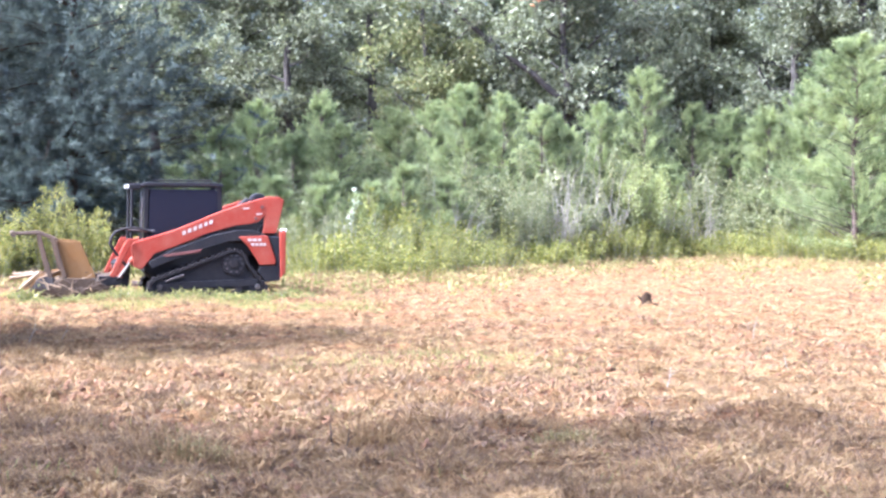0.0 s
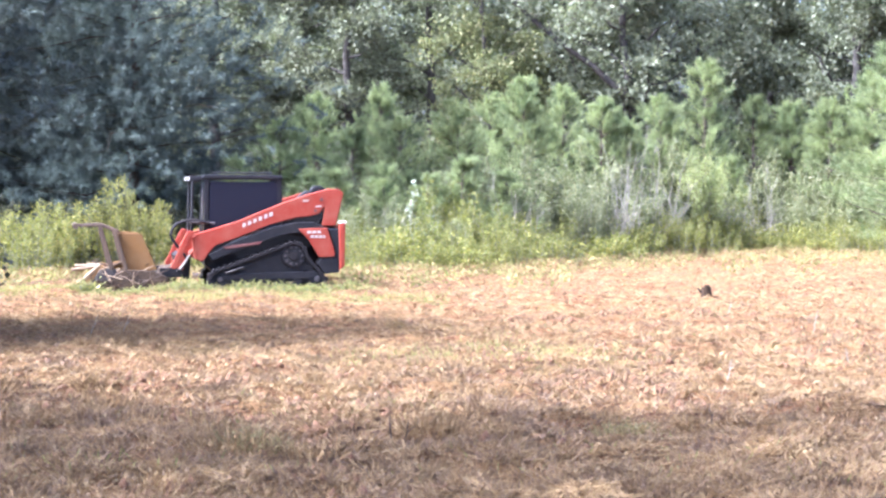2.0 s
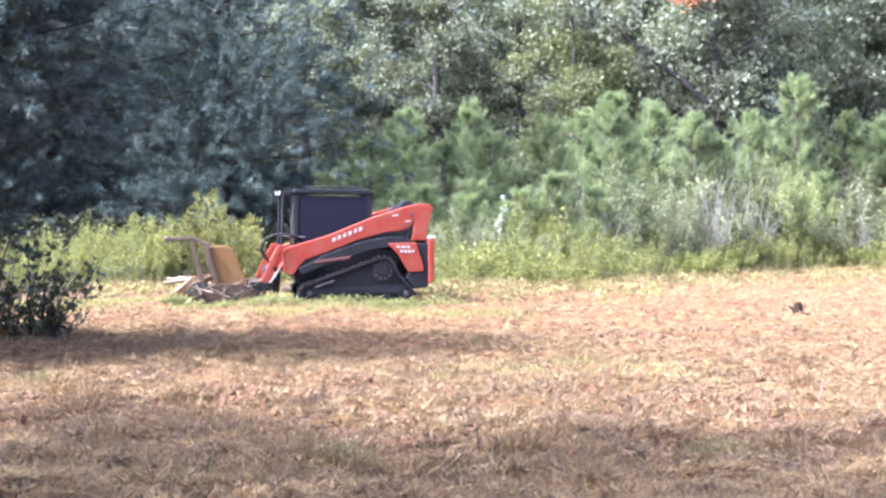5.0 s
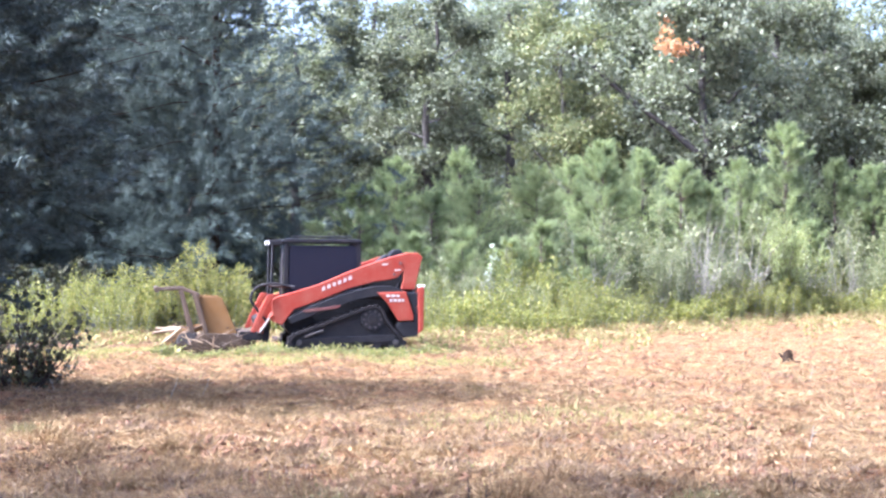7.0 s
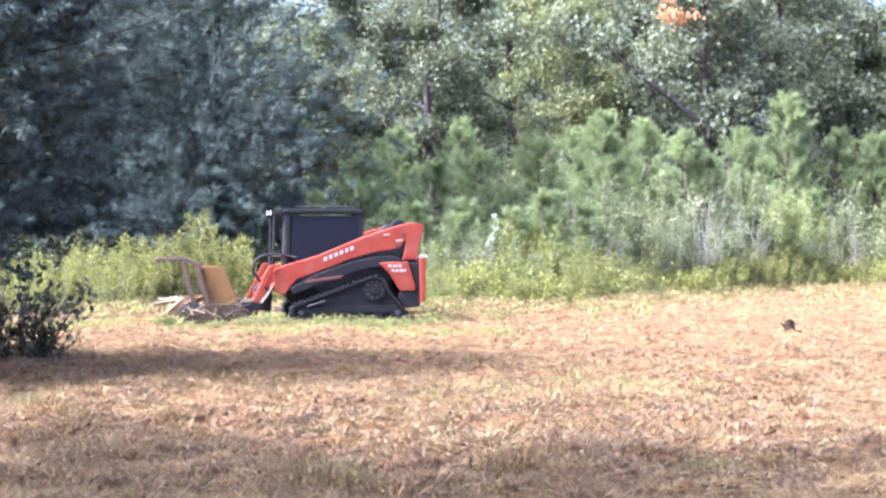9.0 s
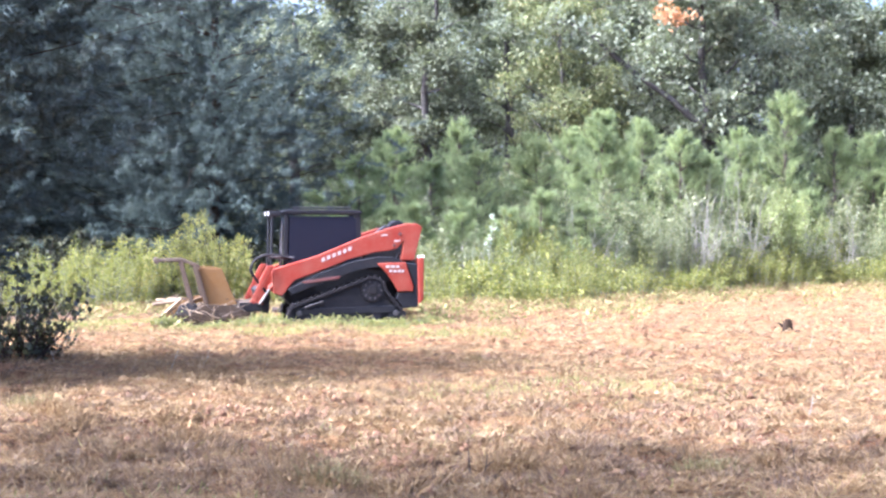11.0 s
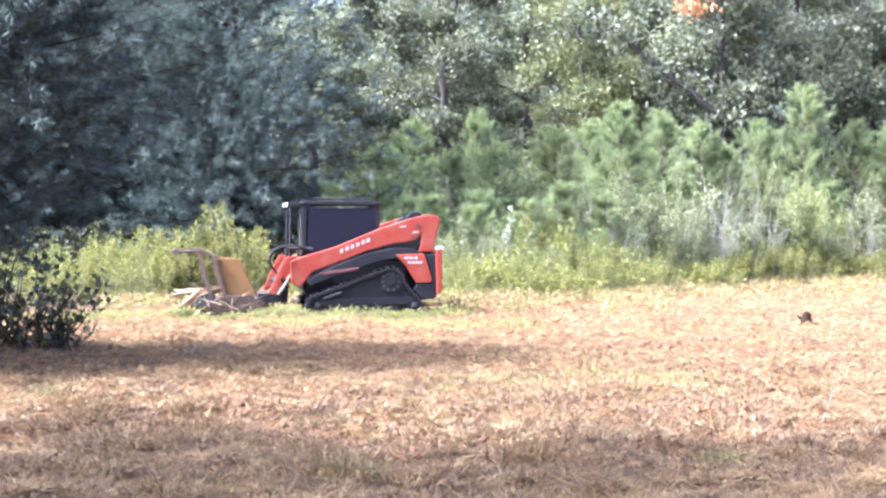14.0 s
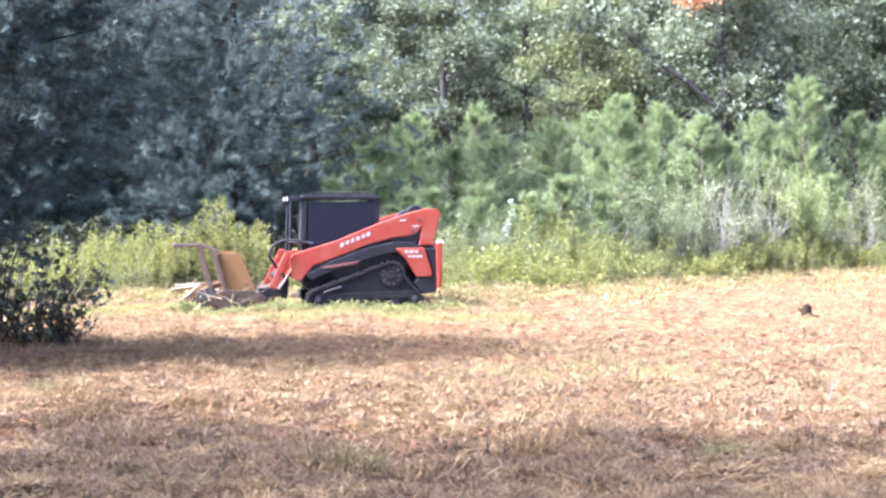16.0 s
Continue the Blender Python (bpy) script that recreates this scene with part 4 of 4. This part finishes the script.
for m_ in (M_red, M_tan, M_wornwood, M_strut):
    m_.node_tree.nodes["Principled BSDF"].inputs["Specular IOR Level"].default_value = 0.22
M_lamp = paint_material("lamp_lens", (0.6, 0.58, 0.54), 0.15, 0.2)
gk = Mat("dark_tinted_glass")
M_glass = gk.set((0.010, 0.011, 0.018), gk.ramp(gk.noise(5.0, 4), [(0.35, (0.08,) * 3), (0.8, (0.2,) * 3)]))
gk.p.inputs["Specular IOR Level"].default_value = 0.14


def prism(profile, y0, y1, bevel=0.012):
    """A plate or block: a side profile of (x, z), from y0 to y1, with rounded edges."""
    bm = bmesh.new()
    vs = [bm.verts.new((x, y0, z)) for x, z in profile]
    f = bm.faces.new(vs)
    r = bmesh.ops.extrude_face_region(bm, geom=[f])
    for v in r["geom"]:
        if isinstance(v, bmesh.types.BMVert):
            v.co.y = y1
    bmesh.ops.recalc_face_normals(bm, faces=bm.faces)
    if bevel:
        bmesh.ops.bevel(bm, geom=list(bm.edges), offset=bevel, segments=2, affect="EDGES", profile=0.6, clamp_overlap=True)
    return bm


def block(x0, x1, y0, y1, z0, z1, bevel=0.012):
    return prism([(x0, z0), (x1, z0), (x1, z1), (x0, z1)], y0, y1, bevel)


def disc(cx, cz, r, y0, y1, sides=28, bevel=0.012):
    return prism([(cx + r * math.cos(a), cz + r * math.sin(a)) for a in np.linspace(0, 2 * math.pi, sides, endpoint=False)], y0, y1, bevel)


def rod(a, b, r, sides=10):
    bm = bmesh.new()
    d = Vector(b) - Vector(a)
    bmesh.ops.create_cone(bm, cap_ends=True, segments=sides, radius1=r, radius2=r, depth=d.length)
    m = Matrix.Translation((Vector(a) + Vector(b)) / 2) @ d.to_track_quat("Z", "Y").to_matrix().to_4x4()
    bmesh.ops.transform(bm, matrix=m, verts=bm.verts)
    return bm


def hose(points, r):
    """A round hose bent smoothly through points."""
    P = np.array(points, float)
    t = np.linspace(0, len(P) - 1, 6 * len(P))
    out = []
    for s in t:
        i = min(int(s), len(P) - 2)
        u = s - i
        p0, p1, p2, p3 = P[max(i - 1, 0)], P[i], P[i + 1], P[min(i + 2, len(P) - 1)]
        out.append(0.5 * (2 * p1 + (p2 - p0) * u + (2 * p0 - 5 * p1 + 4 * p2 - p3) * u ** 2 + (3 * p1 - p0 - 3 * p2 + p3) * u ** 3))
    return tube(out, np.full(len(out), r), 8)


def ring_path():
    """The run of a track: high over the rear sprocket, low at both ends. (x, z), the length from the rear is negative."""
    pts = []
    for cx, cz, r, a0, a1 in ((-0.92, 0.60, 0.25, 80, -10), (-0.50, 0.19, 0.19, -5, -90), (-2.22, 0.19, 0.19, 270, 110), (-0.92, 0.60, 0.25, 118, 80)):
        for a in np.linspace(a0, a1, 9)[:-1]:
            pts.append((cx + r * math.cos(radians(a)), cz + r * math.sin(radians(a))))
    return pts


def resample(pts, n):
    P = np.array(pts + [pts[0]])
    s = np.concatenate([[0], np.cumsum(np.linalg.norm(np.diff(P, axis=0), axis=1))])
    t = np.linspace(0, s[-1], n, endpoint=False)
    return np.stack([np.interp(t, s, P[:, 0]), np.interp(t, s, P[:, 1])], -1)


def track_unit(loader, y0, y1):
    run = resample(ring_path(), 90)
    c = run.mean(0)
    tang = np.roll(run, -1, 0) - np.roll(run, 1, 0)
    nor = unit(np.stack([tang[:, 1], -tang[:, 0]], -1))
    if (nor * (run - c)).sum() < 0:
        nor = -nor
    inner = run - nor * 0.045
    bm = bmesh.new()
    rows = [[bm.verts.new((x, y, z)) for (x, z), y in zip((o, o, i, i), (y0, y1, y1, y0))] for o, i in zip(run, inner)]
    for a, b in zip(rows, rows[1:] + rows[:1]):
        for k in range(4):
            bm.faces.new((a[k], a[(k + 1) % 4], b[(k + 1) % 4], b[k]))
    bmesh.ops.recalc_face_normals(bm, faces=bm.faces)
    belt = part("track", bm, M_rubber, loader, "dusty black rubber track")
    lug = None
    for k in range(0, 90, 2):                       # tread bars across the belt
        x, z = run[k] + nor[k] * 0.008
        ang = math.degrees(math.atan2(nor[k][0], nor[k][1]))
        m = pose(x, (y0 + y1) / 2, z, 0, ang, 0)
        if lug is None:
            lug = part("tread_bar", block(-0.03, 0.03, y0 - (y0 + y1) / 2 + 0.02, y1 - (y0 + y1) / 2 - 0.02, -0.014, 0.012, 0.005), M_rubber, belt)
            lug.matrix_basis = m
        else:
            o = new("tread_bar", lug.data)
            o.parent = belt
            o.matrix_basis = m
    mid0, mid1 = y0 + 0.05, y1 - 0.05
    part("track_frame", prism([(-0.42, 0.14), (-2.25, 0.12), (-2.28, 0.30), (-1.04, 0.78), (-0.82, 0.79), (-0.70, 0.68)], mid0 + 0.02, mid1 - 0.02), M_black, loader, "dusty black track frame")
    part("frame_rail", prism([(-0.50, 0.20), (-2.25, 0.16), (-2.25, 0.27), (-0.50, 0.33)], mid0 - 0.01, mid1 + 0.01), M_black, loader)
    spr = part("drive_sprocket", disc(-0.92, 0.60, 0.205, mid0 - 0.02, mid1), M_black, loader, "dark steel drive sprocket")
    out = y0 if abs(y0) > abs(y1) else y1
    sgn = -1 if out < 0 else 1
    o0 = out - sgn * 0.03
    part("hub", disc(-0.92, 0.60, 0.085, o0 - sgn * 0.05, o0 + sgn * 0.02, 20), M_rubber, spr)
    for k in range(10):
        a = k / 10 * 2 * math.pi
        part("bolt", disc(-0.92 + 0.15 * math.cos(a), 0.60 + 0.15 * math.sin(a), 0.019, o0 - sgn * 0.03, o0 + sgn * 0.012, 8, 0.004), M_steel, spr)
    for cx, r in ((-0.50, 0.145), (-2.22, 0.145)):
        w = part("idler_wheel", disc(cx, 0.19, r, mid0, mid1), M_black, loader, "dark steel idler wheel")
        part("hub", disc(cx, 0.19, 0.05, o0 - sgn * 0.05, o0, 14), M_steel, w)
    for cx in (-0.85, -1.15, -1.45, -1.75, -1.98):
        part("track_roller", disc(cx, 0.125, 0.085, mid0, mid1, 18), M_black, loader, "small dark steel roller")
    part("mud_scraper", rod((-1.80, (y0 + y1) / 2 + sgn * 0.2, 0.405), (-2.12, (y0 + y1) / 2 + sgn * 0.2, 0.30), 0.022), M_steel, loader, "worn bright steel guide bar")


def lift_arm(loader, y0, y1):
    out = y0 if abs(y0) > abs(y1) else y1
    sgn = -1 if out < 0 else 1
    arm = part("lift_arm", prism([(-0.02, 1.72), (-0.10, 1.78), (-0.28, 1.79), (-0.62, 1.70), (-1.10, 1.54), (-1.90, 1.21), (-2.62, 0.99), (-2.70, 0.92),
                                  (-2.66, 0.55), (-2.52, 0.50), (-2.44, 0.60), (-2.30, 0.78), (-1.95, 0.90), (-1.35, 1.14), (-0.88, 1.27), (-0.62, 1.30), (-0.47, 1.34), (-0.36, 1.46), (-0.37, 1.32), (-0.41, 1.13), (-0.16, 1.13)],
                                 y0, y1, 0.018), M_red, loader, "orange-red painted lift arm")
    for i, (x, w) in enumerate(((-1.32, 0.06), (-1.41, 0.055), (-1.505, 0.06), (-1.60, 0.055), (-1.695, 0.06), (-1.79, 0.06))):
        z = 1.25 + (x + 1.54) * 0.40
        part("marking_bar", prism([(x - w * 0.5, z - 0.036 - 0.016), (x + w * 0.5, z - 0.02 - 0.006), (x + w * 0.5, z + 0.038), (x - w * 0.5, z + 0.022)], out - sgn * 0.004, out + sgn * 0.004, 0), M_white, arm, "white bar of the lettering")
    part("lift_cylinder", rod((-0.55, out - sgn * 0.16, 0.98), (-1.35, out - sgn * 0.16, 1.05), 0.05, 14), M_black, loader, "black hydraulic cylinder")
    part("lift_rod", rod((-1.35, out - sgn * 0.16, 1.05), (-2.15, out - sgn * 0.16, 0.93), 0.026, 12), M_chrome, loader, "bright hydraulic rod")
    part("pivot_pin", disc(-0.42, 1.60, 0.035, out - sgn * 0.05, out + sgn * 0.015, 16), M_dull_red, arm)
    part("pivot_pin", disc(-0.53, 1.40, 0.03, out - sgn * 0.05, out + sgn * 0.015, 14), M_dull_red, arm)
    # two white highlights on the arm, laid on as thin pale bars
    for x, z in ((-0.70, 1.575), (-0.47, 1.475)):
        part("pale_highlight", prism([(x - 0.055, z - 0.016), (x + 0.055, z - 0.008), (x + 0.055, z + 0.020), (x - 0.055, z + 0.012)], out - sgn * 0.004, out + sgn * 0.004, 0), M_white, arm, "small pale highlight painted on the arm")
    part("tower_link", prism([(-0.30, 1.30), (-0.42, 1.27), (-0.55, 0.95), (-0.38, 0.93)], y0 - sgn * 0.1, y1 - sgn * 0.1), M_black, loader)


def cab(loader):
    frame_ = part("cab_frame", block(-2.45, -1.06, -0.50, 0.50, 0.92, 1.04), M_black, loader, "black cab frame")
    for y in (-0.50, 0.44):
        part("cab_pillar", prism([(-2.47, 0.98), (-2.39, 0.98), (-2.37, 1.95), (-2.45, 1.95)], y, y + 0.06), M_black, frame_)
        part("cab_pillar", prism([(-1.18, 0.98), (-1.06, 0.98), (-1.08, 1.95), (-1.18, 1.95)], y, y + 0.06), M_black, frame_)
        part("side_window", prism([(-2.37, 1.10), (-2.33, 1.07), (-1.20, 1.08), (-1.15, 1.12), (-1.16, 1.86), (-1.20, 1.91), (-2.30, 1.91), (-2.35, 1.87)], y - 0.004, y + 0.045, 0.006), M_glass, frame_, "dark tinted side window")
        part("window_rail", block(-2.40, -1.15, y, y + 0.05, 1.02, 1.09), M_black, frame_)
    part("rear_window", block(-1.10, -1.075, -0.43, 0.43, 1.15, 1.90, 0.01), M_glass, frame_, "dark tinted rear window")
    part("front_door", block(-2.45, -2.425, -0.43, 0.43, 1.0, 1.92, 0.01), M_glass, frame_, "dark tinted glass cab door")
    part("cab_roof", prism([(-2.50, 1.955), (-1.05, 1.95), (-1.07, 2.01), (-1.20, 2.035), (-2.40, 2.035), (-2.50, 2.00)], -0.52, 0.52, 0.02), M_black, frame_, "black cab roof under dust")
    part("roof_rail", rod((-1.25, -0.50, 2.065), (-2.30, -0.50, 2.065), 0.016), M_black, frame_)
    for y in (-0.46, 0.30):
        lamp = part("work_light", block(-2.72, -2.50, y, y + 0.17, 1.91, 2.01, 0.02), M_black, frame_, "black work light")
        part("lens", block(-2.735, -2.715, y + 0.02, y + 0.15, 1.925, 1.995, 0.006), M_lamp, lamp)
    part("guard_post", rod((-2.68, -0.44, 0.95), (-2.66, -0.44, 1.92), 0.025), M_black, frame_)
    part("guard_post", rod((-2.68, 0.44, 0.95), (-2.66, 0.44, 1.92), 0.025), M_black, frame_)
    part("grab_rail", rod((-2.50, -0.47, 1.02), (-2.48, -0.47, 1.78), 0.017), M_steel, frame_, "bare steel grab rail")


def mulcher(loader):
    head = part("mulcher_head", prism([(-4.20, 0.06), (-4.08, 0.24), (-3.85, 0.36), (-3.35, 0.34), (-3.12, 0.22), (-3.15, 0.05), (-4.00, 0.03)], -0.86, 0.86, 0.02), M_wornwood, loader,
                "dusty brown mulching head")
    for y in (-0.93, 0.86):
        part("cheek_plate", prism([(-4.62, 0.03), (-4.56, 0.09), (-4.42, 0.10), (-4.32, 0.19), (-4.14, 0.15), (-3.98, 0.22), (-3.80, 0.17), (-3.55, 0.20), (-3.20, 0.14), (-3.15, 0.02), (-4.0, 0.0)], y, y + 0.05), M_wornwood, head)
        part("skid_shoe", block(-4.55, -3.2, y, y + 0.07, -0.005, 0.045), M_steel, head)
    for y in (-0.78, 0.70):
        part("side_plate", prism([(-3.99, 0.98), (-3.90, 1.01), (-3.57, 0.99), (-3.30, 0.36), (-3.80, 0.30)], y, y + 0.05), M_tan, head, "tan painted deflector plate")
        part("push_strut", prism([(-4.30, 1.10), (-4.24, 1.12), (-4.04, 0.36), (-4.12, 0.34)], y - 0.06, y + 0.02), M_strut, head)
        part("brace", prism([(-4.06, 1.06), (-4.00, 1.06), (-3.80, 0.36), (-3.87, 0.34)], y - 0.07, y - 0.005), M_strut, head)
        part("bar_bracket", prism([(-4.72, 1.14), (-4.25, 1.17), (-3.95, 1.05), (-3.95, 0.99), (-4.28, 1.11), (-4.72, 1.10)], y - 0.06, y + 0.02), M_strut, head)
    part("push_bar", rod((-4.70, -0.88, 1.12), (-4.70, 0.88, 1.12), 0.05, 14), M_strut, head, "dark worn push bar")
    part("deflector", prism([(-3.97, 0.97), (-3.92, 0.99), (-3.74, 0.36), (-3.80, 0.34)], -0.73, 0.70), M_tan, head)
    part("rotor", disc(-4.18, 0.22, 0.17, -0.84, 0.84, 24), M_steel, head, "steel cutting rotor")
    tooth = None
    for k in range(36):
        a = k * 2.4
        m = Matrix.Translation((-4.18, -0.8 + k * 0.0457, 0.22)) @ pose(0, 0, 0, 0, math.degrees(a), 0)
        if tooth is None:
            tooth = part("cutter_tooth", block(0.15, 0.22, -0.025, 0.025, -0.03, 0.03, 0.006), M_steel, head)
            tooth.matrix_basis = m
        else:
            o = new("cutter_tooth", tooth.data)
            o.parent = head
            o.matrix_basis = m
    for k in range(6):
        y = -0.75 + k * 0.30
        part("rib", prism([(-4.62, 0.10), (-4.34, 0.40), (-3.92, 0.47), (-3.60, 0.42), (-3.60, 0.36), (-3.93, 0.40), (-4.30, 0.32), (-4.52, 0.06)], y - 0.02, y + 0.02, 0.006), M_tan, head)
    for k in range(9):                                   # torn wood lying over the head
        y = -0.85 + k * 0.2
        x = -4.05 + 0.5 * math.sin(k * 2.3)
        part("splinter", rod((x - 0.22, y, 0.36 + 0.05 * math.sin(k * 1.7)), (x + 0.20, y + 0.08 * math.cos(k * 3.1), 0.44 + 0.08 * math.cos(k * 2.1)), 0.016 + 0.006 * (k % 3)), M_splinter, head, "pale splintered wood caught on the head")
    for k in range(46):                                  # shredded brush heaped before and behind the rotor
        y = -1.0 + (k * 0.618 % 1) * 1.95 if k % 2 else -1.0 + 0.05 * math.sin(k)
        x = -4.55 + (k * 0.377 % 1) * 1.45
        a = k * 2.4
        z = (0.30 if k % 2 else 0.16) + 0.10 * math.sin(k * 1.3) - 0.12 * abs(x + 3.9)
        dx, dz = 0.20 * math.cos(a), 0.07 + 0.10 * abs(math.sin(a))
        part("brush_stick", tube(crooked((x - dx, y, z - dz * 0.3), (x + dx, y + 0.12 * math.sin(a), z + dz), 4, 0.012), np.linspace(0.018, 0.006, 4), 5), (M_splinter, M_wornwood, M_strut)[k % 3], head, "shredded stick caught on the head")
    part("splinter", rod((-4.62, -0.97, 0.16), (-4.28, -0.99, 0.46), 0.028), M_splinter, head, "pale splintered wood caught on the head")


def build_loader(x, y, turn):
    loader = thing("track_loader", x, y, "orange-red compact track loader with black cab and tan mulching head", "loader")
    loader.matrix_basis = Matrix.Translation((x, y, float(lie(x, y)) + 0.0)) @ pose(0, 0, 0, 0, 0, turn)
    track_unit(loader, -0.98, -0.53)
    track_unit(loader, 0.53, 0.98)
    part("hull", prism([(-0.20, 0.30), (-2.30, 0.30), (-2.45, 0.45), (-2.45, 0.98), (-1.00, 1.08), (-0.20, 1.08)], -0.50, 0.50, 0.03), M_black, loader, "dusty black hull")
    for s in (-1, 1):
        part("fender", prism([(-0.38, 1.12), (-0.38, 1.06), (-1.05, 0.98), (-1.60, 0.82), (-2.35, 0.52), (-2.42, 0.62), (-1.95, 0.86), (-1.30, 1.10), (-0.85, 1.19), (-0.55, 1.19)],
                              s * 0.55, s * 0.94), M_black, loader, "black fender under dust")
        part("hull_strip", prism([(-1.48, 0.86), (-1.52, 0.80), (-2.12, 0.72), (-2.18, 0.76)], s * 0.93, s * 0.95, 0.006), M_dull_red, loader, "dull red strip along the fender")
        panel = part("side_panel", prism([(-0.85, 1.08), (-0.32, 1.10), (-0.18, 0.66), (-0.19, 0.58), (-0.46, 0.57), (-0.65, 0.88)], s * 0.90, s * 0.955, 0.02), M_red, loader, "orange-red rear side panel")
        for x0, w, z0 in ((-0.68, 0.07, 1.02), (-0.59, 0.07, 1.02), (-0.50, 0.06, 1.02), (-0.62, 0.055, 0.94), (-0.545, 0.055, 0.94), (-0.47, 0.055, 0.94), (-0.40, 0.04, 0.94)):
            part("marking_bar", block(x0, x0 + w, s * 0.952, s * 0.960, z0 - 0.022, z0 + 0.022, 0), M_white, panel, "pale bar of the worn marking")
        part("rear_quarter", prism([(-0.10, 0.30), (-0.36, 0.27), (-0.50, 0.45), (-0.44, 0.56), (-0.185, 0.565), (-0.17, 0.66), (-0.31, 1.08), (-0.06, 1.08)], s * 0.55, s * 0.93, 0.02), M_black, loader)
        part("tail_post", prism([(0.0, 0.42), (-0.10, 0.34), (-0.115, 1.16), (-0.02, 1.20), (0.01, 1.16)], s * 0.62, s * 0.95, 0.025), M_red, loader, "orange-red rear corner post")
        part("tail_light", block(-0.10, 0.02, s * 0.70, s * 0.93, 1.17, 1.215, 0.012), M_lamp, loader, "pale tail light")
    part("rear_door", prism([(0.0, 0.36), (-0.10, 0.34), (-0.10, 1.15), (0.0, 1.12)], -0.62, 0.62, 0.02), M_black, loader, "black rear engine door")
    part("engine_cover", prism([(-0.12, 1.08), (-1.06, 1.08), (-1.02, 1.36), (-0.60, 1.42), (-0.20, 1.36)], -0.46, 0.46, 0.05), M_black, loader, "black engine cover")
    part("air_cleaner", disc(-0.42, 1.70, 0.15, -0.52, -0.20, 20, 0.03), M_black, loader, "round black air cleaner")
    part("exhaust_duct", prism([(-0.30, 1.36), (-0.62, 1.36), (-0.80, 1.62), (-0.62, 1.76), (-0.34, 1.74)], -0.45, -0.10, 0.04), M_black, loader)
    lift_arm(loader, -0.90, -0.72)
    lift_arm(loader, 0.72, 0.90)
    part("rear_crossbar", rod((-0.22, -0.85, 1.62), (-0.22, 0.85, 1.62), 0.055, 14), M_red, loader)
    part("front_crossbar", rod((-2.55, -0.80, 0.72), (-2.55, 0.80, 0.72), 0.075, 14), M_red, loader, "orange-red arm cross tube")
    part("quick_hitch", prism([(-2.72, 0.16), (-2.86, 0.20), (-2.98, 0.60), (-2.90, 0.66), (-2.70, 0.58)], -0.55, 0.55, 0.02), M_black, loader, "black attachment hitch plate")
    for y in (-0.62, 0.56):
        part("front_link", prism([(-2.58, 0.98), (-2.70, 0.96), (-2.98, 0.50), (-2.94, 0.34), (-2.84, 0.34), (-2.72, 0.60)], y, y + 0.09, 0.015), M_red, loader, "orange-red front link")
        part("tilt_cylinder", rod((-2.38, y - 0.10, 1.03), (-2.72, y - 0.10, 0.62), 0.05, 14), M_red, loader, "orange-red tilt cylinder")
        part("tilt_rod", rod((-2.72, y - 0.10, 0.62), (-2.90, y - 0.10, 0.36), 0.022, 12), M_chrome, loader, "bright tilt rod")
        part("hitch_arm", block(-3.25, -2.85, y, y + 0.1, 0.22, 0.38), M_black, loader)
    for y in (-0.93, 0.86):
        part("front_strut", prism([(-2.66, 1.04), (-2.78, 1.04), (-2.98, 0.62), (-3.08, 0.40), (-2.99, 0.37), (-2.88, 0.60)], y, y + 0.07, 0.014), M_red, loader, "orange-red front strut")
    part("mount_frame", prism([(-3.25, 0.12), (-2.95, 0.14), (-2.95, 0.42), (-3.22, 0.36)], -0.55, 0.55, 0.02), M_wornwood, loader)
    for dy in (-0.66, -0.58, -0.50):
        part("hydraulic_hose", hose([(-2.35, dy, 1.16), (-2.64, dy - 0.02, 1.23), (-2.94, dy - 0.03, 1.16), (-3.05, dy - 0.02, 0.96), (-2.92, dy, 0.74), (-2.76, dy + 0.03, 0.50), (-2.95, dy + 0.05, 0.32)], 0.022),
             M_rubber, loader, "black hydraulic hose")
    part("hydraulic_pipe", rod((-2.28, -0.60, 1.17), (-2.74, -0.62, 1.19), 0.024), M_steel, loader, "bare steel hydraulic pipe")
    cab(loader)
    mulcher(loader)
    return loader


build_loader(-0.16, 32.6, 9.0)
